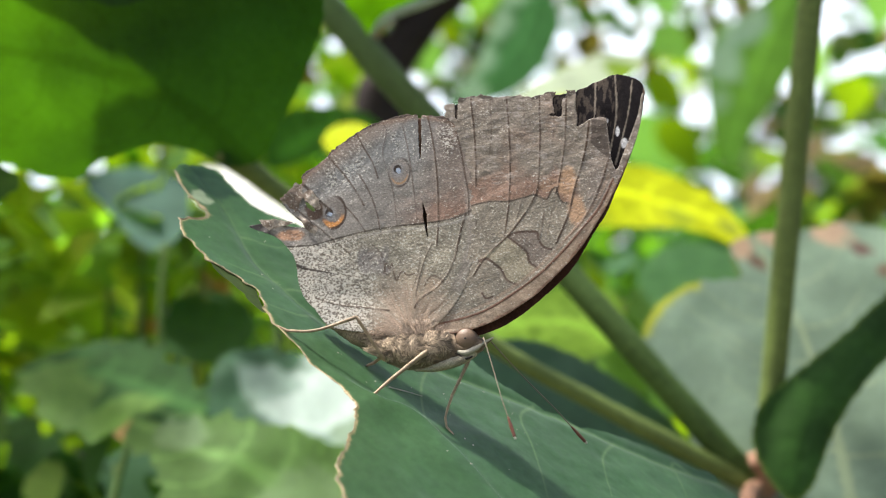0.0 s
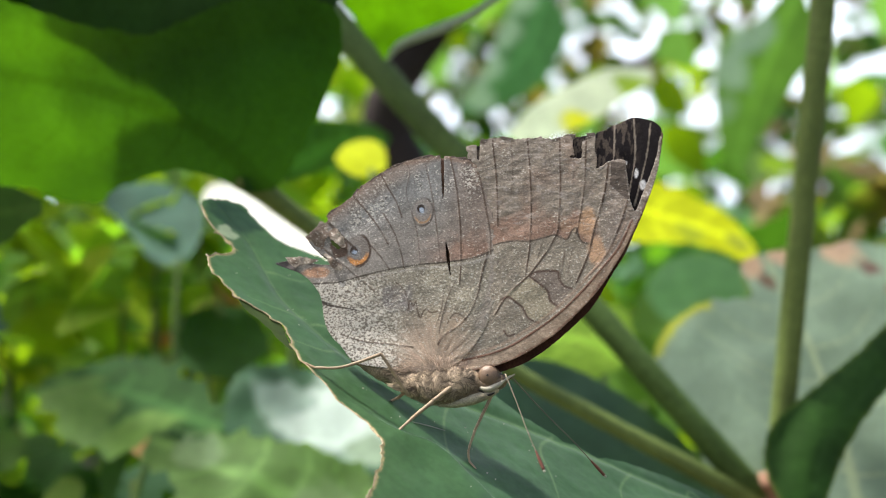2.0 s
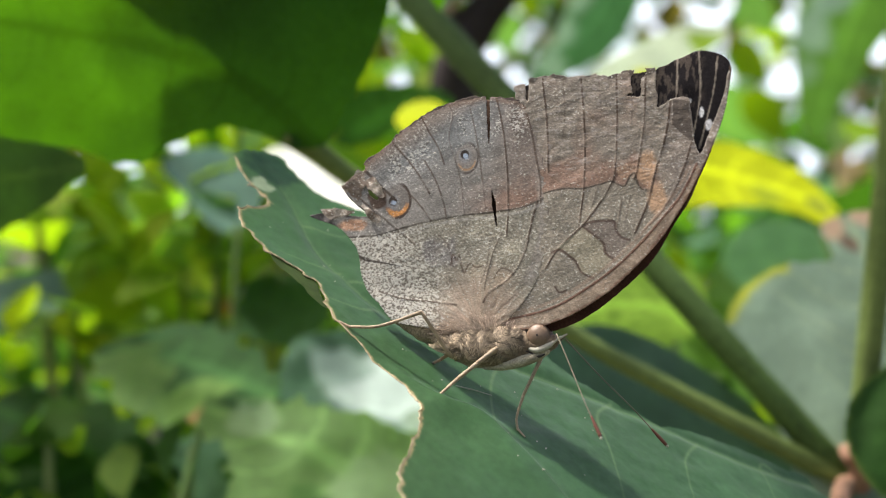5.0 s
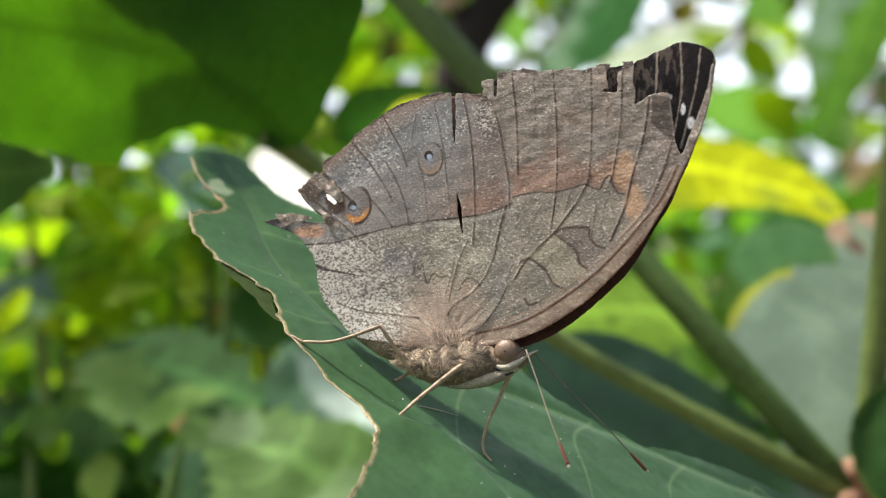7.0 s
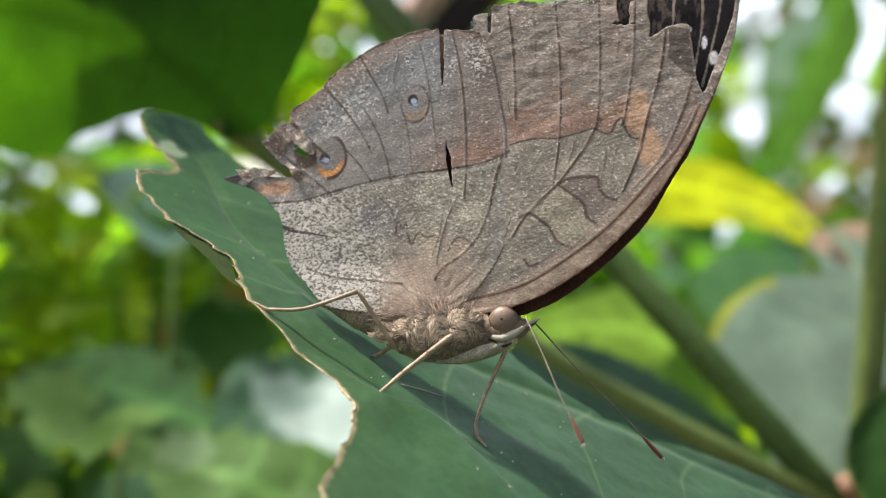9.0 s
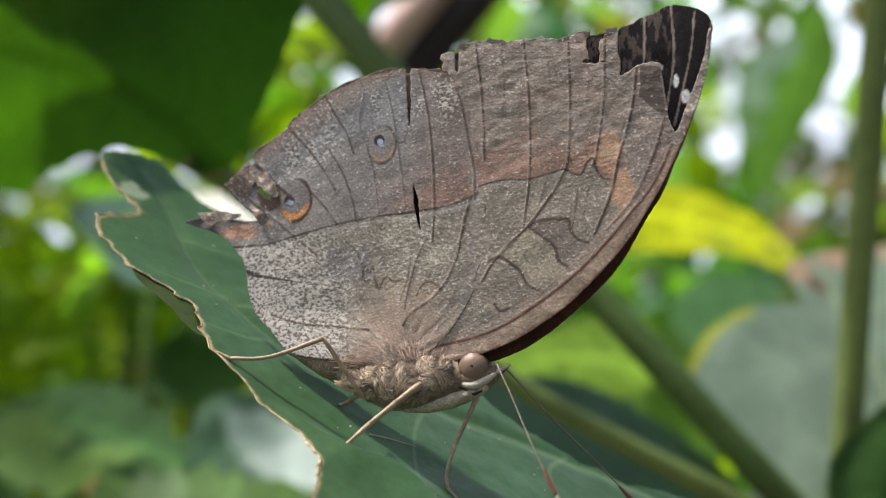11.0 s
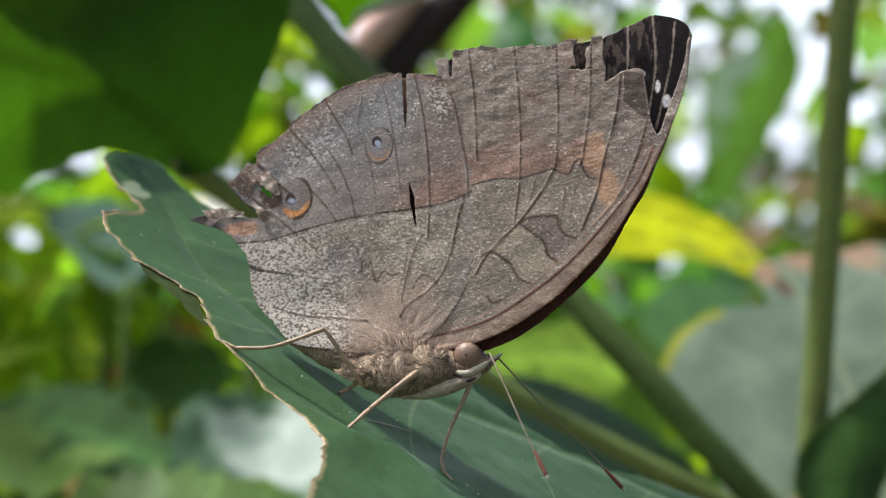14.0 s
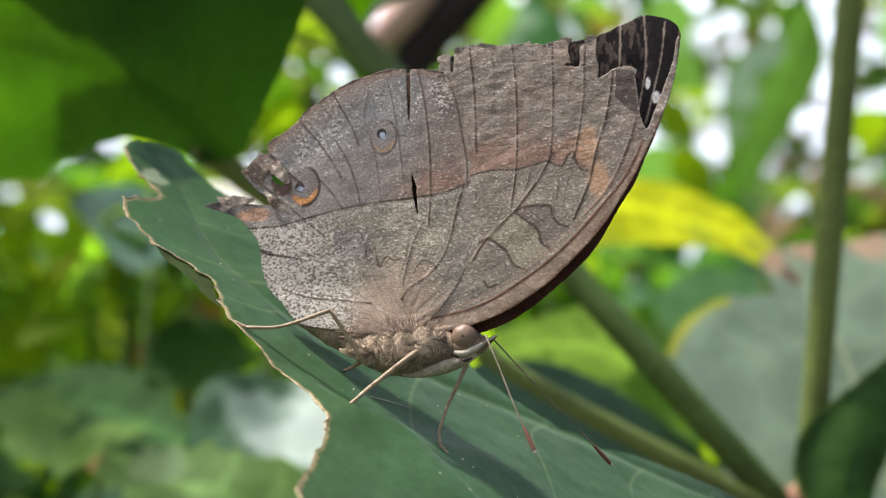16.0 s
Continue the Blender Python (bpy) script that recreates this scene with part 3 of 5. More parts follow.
def fore_colour(x, y):
    d, _ = near(x, y, LINE_FORE)
    edge = np.interp(x, LINE_FORE[:, 0], LINE_FORE[:, 1])
    outer = ramp(y - edge, -0.15, 0.3) * ramp(21.5 - x, 0, 2)
    cloud, small = grain(x, y, 4.0, 30, 3), grain(x, y, 1.2, 34, 3)
    col = np.tile(GREY * (0.93, 0.90, 0.90), (len(x), 1))
    col = blend(col, (0.335, 0.29, 0.225), ramp(cloud, -0.1, 0.35) * 0.5)
    col = blend(col, (0.27, 0.225, 0.19), ramp(x, 19.5, 22.5) * 0.8)
    top = np.tile((0.28, 0.243, 0.197), (len(x), 1))
    top = blend(top, RUST, ramp(5.0 - (y - edge) + 2.0 * cloud + 1.2 * small, 0.5, 4) * 0.8)
    top = blend(top, RUST * (0.95, 1.05, 1.1), ramp(cloud, 0.05, 0.5) * 0.4)
    col = col * (1 - outer[:, None]) + top * outer[:, None]
    col = blend(col, (0.40, 0.29, 0.22), ramp(8.0 - np.hypot(x, y + 1.0), 0, 6) * 0.5)
    col *= (1 + 0.08 * cloud + 0.07 * small)[:, None]
    scales = 0.26 * (1 - outer) + outer * (0.02 + 0.26 * ramp(grain(x, y, 3.0, 42, 3) + 0.4 * small, 0.0, 0.45))
    for cx, cy, rx, ry in ((19.15, 17.6, 1.45, 2.1), (20.45, 14.1, 1.35, 2.2)):
        k = ramp(1.1 - np.hypot((x - cx) / rx, (y - cy) / ry) + 0.25 * grain(x, y, 0.9, 13), 0, 0.5)
        col = blend(col, ORANGE, k * 0.9)
        scales = scales * (1 - 0.7 * k)
    col = blend(col, ORANGE * 0.8, ramp(1.0 - np.hypot((x - 16.9) / 1.3, (y - 17.3) / 1.0) + 0.3 * small, 0, 0.4) * 0.4)
    col = draw_veins(col, x, y, FORE_VEINS, 91)
    col = blend(col, INK, ramp(0.16 - d + 0.07 * grain(x, y, 0.5, 14), 0, 0.12) * 0.8 * ramp(20.0 - x, 0, 1))
    a = smooth([(12.2, 11.1), (13.1, 11.5), (14.5, 11.6), (15.6, 11.5), (15.8, 10.6), (16.5, 9.7), (17.4, 9.4)], 5, False)
    b = smooth([(12.0, 10.9), (13.1, 10.1), (14.4, 9.0), (14.7, 7.9), (15.7, 7.1)], 5, False)
    c = smooth([(8.4, 7.9), (9.4, 8.2), (10.6, 7.4), (11.3, 6.8), (12.0, 5.6), (13.3, 5.0)], 5, False)
    dark_box, pale_box = inside(x, y, np.vstack([a, b[::-1]])), inside(x, y, np.vstack([b, c[::-1]]))
    col = blend(col, (0.21, 0.165, 0.145), dark_box * 0.55)
    col = blend(col, (0.40, 0.36, 0.25), pale_box * 0.6)
    for line in (a, b, c, smooth([(8.9, 3.9), (9.4, 3.3), (10.2, 3.5)], 5, False)):
        dl, _ = near(x, y, line)
        col = blend(col, (0.085, 0.05, 0.038), ramp(0.21 - dl + 0.06 * small, 0, 0.12) * 0.85)
    costa, s = near(x, y, COSTA)
    below = inside(x, y, np.vstack([COSTA, [(26, 16), (22, 5), (8, -4), (1, -3)]]))
    col = blend(col, (0.42, 0.305, 0.215), below * (0.55 + 0.3 * s))
    col = blend(col, (0.58, 0.45, 0.33), below * ramp(grain(x * 0.8 - y * 0.5, x * 0.5 + y * 1.4, 0.7, 44, 3), 0.0, 0.4) * 0.55)
    col = blend(col, (0.15, 0.065, 0.04), ramp(0.19 - costa + 0.05 * small, 0, 0.1) * 0.85)
    inner, _ = near(x, y, COSTA + (-0.5, 0.5))
    col = blend(col, (0.42, 0.30, 0.22), ramp(0.3 - inner, 0, 0.2) * 0.5)
    rim, _ = near(x, y, FORE_EDGE)
    col = blend(col, (0.20, 0.095, 0.06), ramp(0.38 - rim + 0.25 * grain(x, y, 1.0, 39, 2), 0, 0.3) * 0.7)
    fleck = ramp(grain(x * 0.7, y * 2.4, 0.5, 37, 2), 0.28, 0.5) * ramp(y - edge, 0, 3)
    col = blend(col, (0.50, 0.45, 0.41), fleck * 0.45)
    window = inside(x, y, np.array([(22.1, 25.5), (23.8, 25.3), (24.4, 20.5), (23.2, 21.4), (22.0, 22.6)]))
    col = blend(col, (0.105, 0.085, 0.07), window * 0.92)
    scales = scales * (1 - 0.9 * window) * (1 - 0.8 * below) * ramp(col.mean(1), 0.09, 0.24)
    top = ramp(y - 28.1 + 0.9 * grain(x, y, 0.8, 77, 2), 0.3, 0.7) * ramp(20.5 - x, 0, 0.5)
    col = blend(col, (0.06, 0.05, 0.04), top * 0.8)
    return np.column_stack([col, scales])


def far_colour(x, y):
    col = np.tile((0.016, 0.013, 0.014), (len(x), 1))
    col = blend(col, (0.075, 0.032, 0.022), ramp(20.5 - y, 0, 4) * 0.9)
    rub = ramp(grain(x * 2.6, y * 0.9, 0.9, 61, 3), 0.08, 0.3) * ramp(26.0 - x, 0, 2) * ramp(y, 23, 26)
    col = blend(col, (0.20, 0.16, 0.125), rub * 0.4)
    for v in ([(21, 20), (22.3, 26), (22.4, 30.3)], [(24, 20), (25.0, 26), (24.8, 31)], [(25, 20), (26.4, 26), (26.9, 30.5)]):
        dv, _ = near(x, y, smooth(v, 6, False))
        col = blend(col, (0.34, 0.29, 0.23), ramp(0.13 - dv + 0.08 * grain(x, y, 0.6, 66, 2), 0, 0.07) * 0.8)
    for cx, cy, rx, ry in ((26.0, 22.6, 0.42, 0.75), (25.2, 24.1, 0.28, 0.7), (23.8, 25.4, 0.3, 0.3)):
        col = blend(col, (0.80, 0.80, 0.80), ramp(1 - np.hypot((x - cx) / rx, (y - cy) / ry) + 0.2 * grain(x, y, 0.4, 8), 0, 0.25))
    rim, _ = near(x, y, smooth(FAR, 6)[66:])
    return blend(col, (0.24, 0.17, 0.11), ramp(0.28 - rim, 0, 0.15) * ramp(y, 12, 16) * 0.7)


def crumple(amount, seed):
    return lambda x, y: amount * (grain(x, y, 7.0, seed, 2) + 0.35 * grain(x, y, 1.6, seed + 5, 2))


def ridges(x, y, veins, height):
    """Raised veins and the pleats that fan out from the wing root."""
    total = np.zeros(len(x))
    for line, dark, width in veins:
        d, s = near(x, y, smooth(line, 5, False))
        total = np.maximum(total, np.exp(-(d / 0.13) ** 2) * ramp(s, 0.0, 0.2) * dark)
    far_out = np.hypot(x, y + 1.0)
    pleat = grain(np.arctan2(y + 1.0, x) * 9.0, far_out * 0.12, 0.9, 59, 2)
    return -height * total - 0.04 * pleat * ramp(10.0 - far_out, 0, 8) * ramp(far_out, 1, 4)


hind_lift = lambda x, y: -0.14 - 0.5 * ramp(4.0 - y, 0, 6.0) * ramp(-x, -2, 2) + 0.15 * ramp(x, 3.0, 7.9) + ridges(x, y, HIND_VEINS, 0.04) + crumple(0.15, 21)(x, y) + 0.02 * grain(x, y, 0.7, 36, 2) + 0.9 * ramp(-x, 12, 23) ** 2 * grain(x, y, 3.0, 25, 2)
fore_lift = lambda x, y: 0.02 + crumple(0.15, 21)(x, y) + ridges(x, y, FORE_VEINS + [(COSTA, 1.0, 0.15)], 0.04) + 0.04 * grain(x * 0.7, y * 1.35, 0.9, 33, 2) * ramp(y, 14, 18) + 0.02 * grain(x, y, 0.7, 35, 2) - 0.12 * np.exp(-((y - 26) / 4) ** 2)
SLIT = [(0.9, 15.3), (1.45, 13.8), (1.75, 10.6), (1.35, 11.9), (0.95, 13.6)]
CRACK = [(-0.25, 27.2), (0.25, 27.2), (0.45, 23.0), (0.4, 20.2), (0.1, 23.0)]
CRACK_FORE = [(4.6, 28.2), (5.05, 28.2), (5.0, 25.9), (4.7, 26.2)]
HOLE = [(-15.1, 15.6), (-14.4, 15.3), (-13.6, 14.5), (-13.9, 14.3), (-14.8, 14.9)]


def hem(outline, seed, size=0.12, until=26.0):
    line = smooth(outline, 5)
    rough, calm = ragged(line, size, seed), ragged(line, size * 0.15, seed)
    k = ramp(calm[:, 1], 12, 19)[:, None] * ramp(until - calm[:, 0], 0, 2)[:, None]
    return rough * k + calm * (1 - k)


sheet("hind_wing", hem(HIND, 5, 0.19), 0.085, hind_lift, hind_colour, WING, butterfly, "grey-brown hind wing with two eyespots and a torn margin",
      holes=(SLIT, CRACK, HOLE), thick=0.05)
sheet("fore_wing", hem(FORE, 6, 0.21, 21.5), 0.085, fore_lift, fore_colour, WING, butterfly, "brown fore wing with orange patches and a torn tip",
      holes=(SLIT, CRACK_FORE), thick=0.08)
far_lift = lambda x, y: 1.3 + 0.06 * x * 0.2 + crumple(0.15, 23)(x, y) - 1.0 * ramp(y, 5, 28)
sheet("fore_wing", hem(FAR, 8, 0.10), 0.11, far_lift, far_colour, DORSAL, butterfly, "black-tipped upper side of the opposite fore wing", thick=0.08)
far_hind = [(x * 0.94, y * 0.99) for x, y in HIND[10:31]] + [(-12.5, 14.0)]
sheet("hind_wing", hem(far_hind, 9), 0.3, lambda x, y: 1.0 + crumple(0.15, 24)(x, y), lambda x, y: np.tile((0.075, 0.045, 0.03), (len(x), 1)),
      DORSAL, butterfly, "opposite hind wing", thick=0.08)

# curled scraps at the tear
def scrap_colour(x, y):
    k = ramp(grain(x, y, 0.9, 95, 2), -0.2, 0.4)
    return np.column_stack([blend(np.tile((0.20, 0.155, 0.12), (len(x), 1)), (0.42, 0.365, 0.30), k), np.full(len(x), 0.25)])


for seed, outline in ((96, [(-18.4, 15.6), (-17.9, 16.6), (-16.8, 17.7), (-15.6, 17.7), (-15.0, 16.6), (-15.6, 15.4), (-16.4, 14.3), (-17.4, 14.5)]),
                      (97, [(-15.6, 16.8), (-14.6, 17.2), (-13.2, 15.6), (-12.6, 14.6), (-13.4, 14.9), (-14.6, 16.0)]),
                      (98, [(-15.6, 13.4), (-14.6, 13.6), (-13.2, 12.4), (-13.6, 11.4), (-14.8, 11.8)]),
                      (99, [(-21.5, 12.9), (-19.0, 13.3), (-16.6, 12.9), (-17.8, 12.3), (-20.0, 12.2)])):
    sheet("wing_scrap", ragged(smooth(outline, 5), 0.22, seed), 0.12, lambda x, y: -0.35 + 0.35 * grain(x, y, 1.6, seed, 2), scrap_colour, WING, butterfly,
          "torn curled scrap of wing")

# body, lying along x with the head to the right
blob("abdomen", [(-11.6, 1.0, -0.2, 0.3, 0.3), (-10.0, 1.0, -0.5, 1.0, 0.9), (-8.0, 1.2, -1.2, 1.4, 1.4), (-5.8, 1.25, -1.9, 1.6, 1.6), (-4.0, 1.2, -2.5, 1.7, 1.9), (-2.8, 1.0, -3.0, 1.5, 1.5)],
     ABDOMEN, butterfly, "mottled brown abdomen", rough=0.06)
thorax = blob("thorax", [(-3.8, 1.0, -3.2, 1.5, 1.4), (-1.8, 1.0, -3.3, 2.2, 2.3), (1.0, 1.0, -3.4, 2.5, 2.5), (4.0, 1.0, -3.0, 2.2, 2.3), (5.9, 1.0, -2.5, 1.5, 1.7)],
              BODY, butterfly, "hairy tan-brown thorax", rough=0.06)
head = blob("head", [(5.0, 1.0, -3.0, 1.4, 1.3), (6.4, 1.0, -2.9, 1.5, 1.2), (7.8, 1.0, -2.6, 1.3, 1.1), (8.9, 1.0, -2.2, 0.9, 0.7), (9.4, 1.0, -2.0, 0.2, 0.2)],
            BODY, butterfly, "brown head", rough=0.04)


def ball(name, centre, radii, mat, parent, label="", seg=24):
    bm = bmesh.new()
    bmesh.ops.create_uvsphere(bm, u_segments=seg, v_segments=seg // 2, radius=1.0)
    bmesh.ops.scale(bm, vec=Vector(radii) * MM, verts=bm.verts)
    bmesh.ops.translate(bm, vec=Vector(centre) * MM, verts=bm.verts)
    data = bpy.data.meshes.new(name)
    bm.to_mesh(data)
    bm.free()
    data.shade_smooth()
    data.materials.append(mat)
    ob = new(name, data)
    ob.parent = parent
    if label:
        ob["label"] = label
    return ob


for side, y in (("near", 0.25), ("off", 1.75)):
    eye = ball("eye", (7.0, y, -1.85), (1.45, 0.97, 1.45), EYE, head, "round brown compound eye")
    ball("pupil", (7.05, y - 0.92 if side == "near" else y + 0.92, -1.75), (0.17, 0.06, 0.17), DARK, eye)
    tube("palp", [(5.5, y, -2.9), (6.2, y - 0.45, -3.35), (7.2, y - 0.5, -3.45), (8.2, y - 0.3, -2.95), (9.1, y + 0.2, -2.2), (10.2, 1.0, -1.5)],
         [0.1, 0.26, 0.38, 0.36, 0.22, 0.09], PALP if side == "near" else BODY, head, "cream-white palp")
tube("cheek", [(3.6, -0.45, -4.1), (4.8, -0.3, -3.7), (5.7, -0.3, -3.6), (6.6, -0.3, -3.95)], [0.06, 0.1, 0.1, 0.06], DARK, head)
tube("throat", [(6.5, -0.15, -4.05), (7.2, -0.2, -4.2), (7.9, 0.0, -3.9)], [0.08, 0.16, 0.08], DARK, head)
tube("belly_stripe", [(0.5, 0.3, -5.8), (2.8, 0.1, -5.4), (5.0, 0.0, -4.8), (6.8, 0.2, -4.2), (8.2, 0.5, -3.5)], [0.15, 0.6, 0.75, 0.6, 0.32], BELLY, thorax, "cream underside of the thorax")


def skin(u, a, lift=0.0):
    """A point on the flank of the body at u along it and a round it."""
    radius = np.interp(u, [-11, -7, -3.8, -1.8, 1.0, 4.0, 6.2], [0.5, 1.5, 1.6, 2.25, 2.5, 2.3, 1.3]) * 0.97 + lift
    mid = np.interp(u, [-11, -7, -3.8, 1.0, 6.2], [-1.0, -2.4, -3.2, -3.3, -2.7])
    return np.array((u, 1.0 + radius * math.sin(a), mid + radius * math.cos(a)))


def ribbons(name, lines, tints, width, parent):
    """Hairs as thin ribbons that face outwards; one mesh."""
    verts, faces, cols = [], [], []
    for line, tint in zip(lines, tints):
        k, n = len(verts), len(line)
        for i, p in enumerate(line):
            d = line[min(i + 1, n - 1)] - line[max(i - 1, 0)]
            across = np.array((-d[2], 0.0, d[0]))
            across *= width * (1.0 - 0.85 * (i / (n - 1)) ** 2) / (np.linalg.norm(across) + 1e-9)
            verts += [p - across, p + across]
            # roots tinted darker, as shade deep between the locks
            cols += [tint * (0.45 + 0.75 * i / (n - 1))] * 2
        faces += [(k + 2 * i, k + 2 * i + 1, k + 2 * i + 3, k + 2 * i + 2) for i in range(n - 1)]
    data = mesh_from(name, np.array(verts) * MM, faces, np.array(cols))
    data.materials.append(HAIR)
    ob = new(name, data)
    ob.parent = parent
    ob["kind"] = "stuff"
    return ob


def fur(locks, each, seed, parent):
    """Locks of hair that lie along the body and swirl together."""
    r = np.random.default_rng(seed)
    lines, tints = [], []
    for _ in range(locks):
        u, a = r.uniform(-4.4, 5.4), r.uniform(-2.35, 0.25)
        tone = np.array((0.45, 0.355, 0.245)) * r.choice((0.5, 0.8, 1.0, 1.25)) * r.uniform(0.9, 1.1)
        steps, lean = r.integers(6, 10), r.normal(0, 0.25)
        guide = []
        for i in range(steps):
            guide.append((u, a))
            phi = lean + 1.0 * math.sin(1.15 * u + 1.6 * a) + 0.7 * math.sin(2.1 * u - 1.9 * a + 1.0)
            u, a = u - 0.26 * math.cos(phi), a + 0.26 * math.sin(phi) / 2.3
        for _ in range(each):
            du, da, h = r.normal(0, 0.17), r.normal(0, 0.075), r.uniform(0.08, 0.3)
            bow = [math.sin(math.pi * min(1.0, (i + 0.6) / steps)) for i in range(steps)]
            lines.append(np.array([skin(p + du * (1 - 0.75 * i / steps), q + da * (1 - 0.75 * i / steps), h * bow[i]) for i, (p, q) in enumerate(guide)]))
            tints.append(tone * r.uniform(0.85, 1.15))
    return ribbons("fur", lines, tints, 0.04, parent)


fur(400, 13, 31, thorax)


def root_hair(count, seed, parent):
    """Long fine hairs that fan out from the body over the wing roots."""
    r = np.random.default_rng(seed)
    lines, tints = [], []
    for _ in range(count):
        u, w = r.uniform(-4.2, 4.2), r.uniform(-1.9, -0.3)
        a = math.radians(r.normal(128 - 15 * u, 13))
        start = np.array((u, -0.5 - 0.35 * max(0.0, -0.8 - w), w))
        way = np.array((math.cos(a), 0.0, math.sin(a)))
        side = np.array((-way[2], 0.0, way[0])) * r.normal(0, 0.12)
        l = r.uniform(0.7, 3.0) * (1.0 if u < 2 else 0.5)
        lines.append(np.array([start + way * l * k + side * k * k * l + (0, -0.16 * math.sin(math.pi * k) + 0.12 * k, 0) for k in (0.0, 0.25, 0.5, 0.75, 1.0)]))
        tints.append(np.array((0.62, 0.47, 0.35)) * r.uniform(0.75, 1.1))
    ob = ribbons("wing_root_hair", lines, tints, 0.022, parent)
    return ob


root_hair(210, 37, thorax)


def leg(points, radii, label):
    verts, faces = tube_data("leg", points[:2], [radii[0], radii[1]], sides=8, steps=6)
    data = mesh_from("leg", verts, faces)
    data.materials.append(LEG)
    femur = new("leg", data)
    femur.parent = butterfly
    femur["label"] = label
    tube("shin", points[1:-1], radii[1:-1], LEG, femur, sides=8, wobble=0.06)
    tube("foot", points[-2:], radii[-2:], LEG, femur, sides=8, wobble=0.1)
    tip = np.array(points[-1])
    for dx in (-0.25, 0.25):
        tube("claw", [tip, tip + (dx - 0.15, -0.1, -0.05), tip + (dx * 1.4 - 0.3, -0.1, -0.2)], [0.06, 0.05, 0.02], DARK, femur, sides=5, steps=3)
    return femur


leg([(-3.1, -1.2, -4.6), (-6.2, -3.5, 0.5), (-10.8, -5.0, -1.3), (-14.3, -5.8, -1.5), (-15.6, -6.0, -0.9)], [0.24, 0.22, 0.18, 0.17, 0.12], "thin tan hind leg")
leg([(2.5, -1.3, -3.4), (0.6, -2.6, -5.2), (-1.4, -3.8, -7.1), (-3.4, -5.9, -9.5)], [0.34, 0.27, 0.22, 0.14], "thin tan middle leg")
leg([(7.3, 0.6, -4.4), (5.4, 0.3, -8.7), (4.7, 0.2, -11.2), (4.8, 0.3, -12.6), (5.7, 0.3, -13.5)], [0.24, 0.18, 0.15, 0.14, 0.11], "slender brown fore leg")
leg([(-3.4, 2.0, -4.0), (-4.6, 2.0, -4.3), (-5.3, 1.3, -5.0), (-6.0, 0.7, -5.4)], [0.3, 0.25, 0.2, 0.15], "tan hind leg behind the body")


def antenna(points, label):
    base = np.array(points[0], float)
    hold = new("antenna")
    hold.parent = butterfly
    hold.location = Vector(base * MM)
    hold.empty_display_size = 0.002
    hold["label"] = label
    p = [np.array(q, float) - base for q in points]
    tube("shaft", p, [0.09, 0.07, 0.065, 0.085], FEELER, hold, sides=8, wobble=0.05)
    d = p[-1] - p[-2]
    d /= np.linalg.norm(d)
    tube("club", [p[-1], p[-1] + d * 1.2, p[-1] + d * 2.5], [0.12, 0.22, 0.21], CLUB, hold, "reddish club", sides=8)
    ball("club_tip", p[-1] + d * 2.7, (0.18, 0.18, 0.18), PALP, hold, seg=10)
    return hold


antenna_near = antenna([(9.2, 0.0, -1.5), (10.9, -1.5, -4.5), (13.1, -3.5, -8.6), (14.2, -4.1, -10.6)], "thin brown antenna with a reddish club")
antenna([(9.5, 2.0, -1.7), (13.5, 4.5, -6.2), (17.0, 6.6, -9.8), (19.2, 7.5, -12.2)], "thin brown antenna with a reddish club")

# ---------------------------------------------------------------- the plant that it stands on
plant = thing("plant", pose(0.0705, 0.112, -0.052), "broad-leaved green shrub with long stalks and chewed leaves", "plant")
PLANT = plant.matrix_world.inverted()


def hung(ob, m):
    """Keeps a part of the plant at the world pose m."""
    ob.matrix_basis = PLANT @ m
    return ob


def leaf_tint(base, vein=None, lines=(), width=0.35, mottle=0.18, seed=3, rim=None, rim_width=0.6, rim_tint=(0.3, 0.22, 0.1), patches=()):
    base = np.array(base)
    vein = base * 1.9 if vein is None else np.array(vein)

    def colour(x, y):
        col = np.tile(base, (len(x), 1)) * (1 + mottle * grain(x, y, 9.0, seed, 3))[:, None]
        col *= (1 + 0.08 * grain(x, y, 1.2, seed + 9, 2))[:, None]
        for line, k in lines:
            d, s = near(x, y, smooth(line, 5, False))
            w = width * k * (1.15 - 0.75 * s)
            col = blend(col, vein, ramp(w - d, -0.25 * width, 0.5 * width) * 0.75)
        for cx, cy, r, tint in patches:
            col = blend(col, tint, ramp(1.0 - np.hypot(x - cx, y - cy) / r + 0.5 * grain(x, y, r * 0.6, seed + 4), 0, 0.35))
        if rim is not None:
            d, _ = near(x, y, rim)
            col = blend(col, rim_tint, ramp(rim_width - d + 0.3 * rim_width * grain(x, y, 1.5, seed + 2), 0, rim_width * 0.5))
        return col
    return colour


def closed(line):
    return np.vstack([line, line[:1]])


def side_veins(mid, count, length, lean, seed):
    """Pairs of curved side veins along a midrib."""
    r = np.random.default_rng(seed)
    p = smooth(mid, 12, False)
    out = []
    for k in range(1, count + 1):
        i = int(k / (count + 1) * (len(p) - 2))
        d = p[i + 1] - p[i]
        d /= np.linalg.norm(d)
        n = np.array((-d[1], d[0]))
        for s in (-1, 1):
            l = length * (1 - 0.5 * abs(k / (count + 1) - 0.4)) * r.uniform(0.85, 1.1)
            a = p[i] + r.normal(0, 0.4, 2)
            out.append(([a, a + (d * lean * 0.4 + n * s) * l * 0.5, a + (d * lean + n * s) * l], 0.5))
    return out


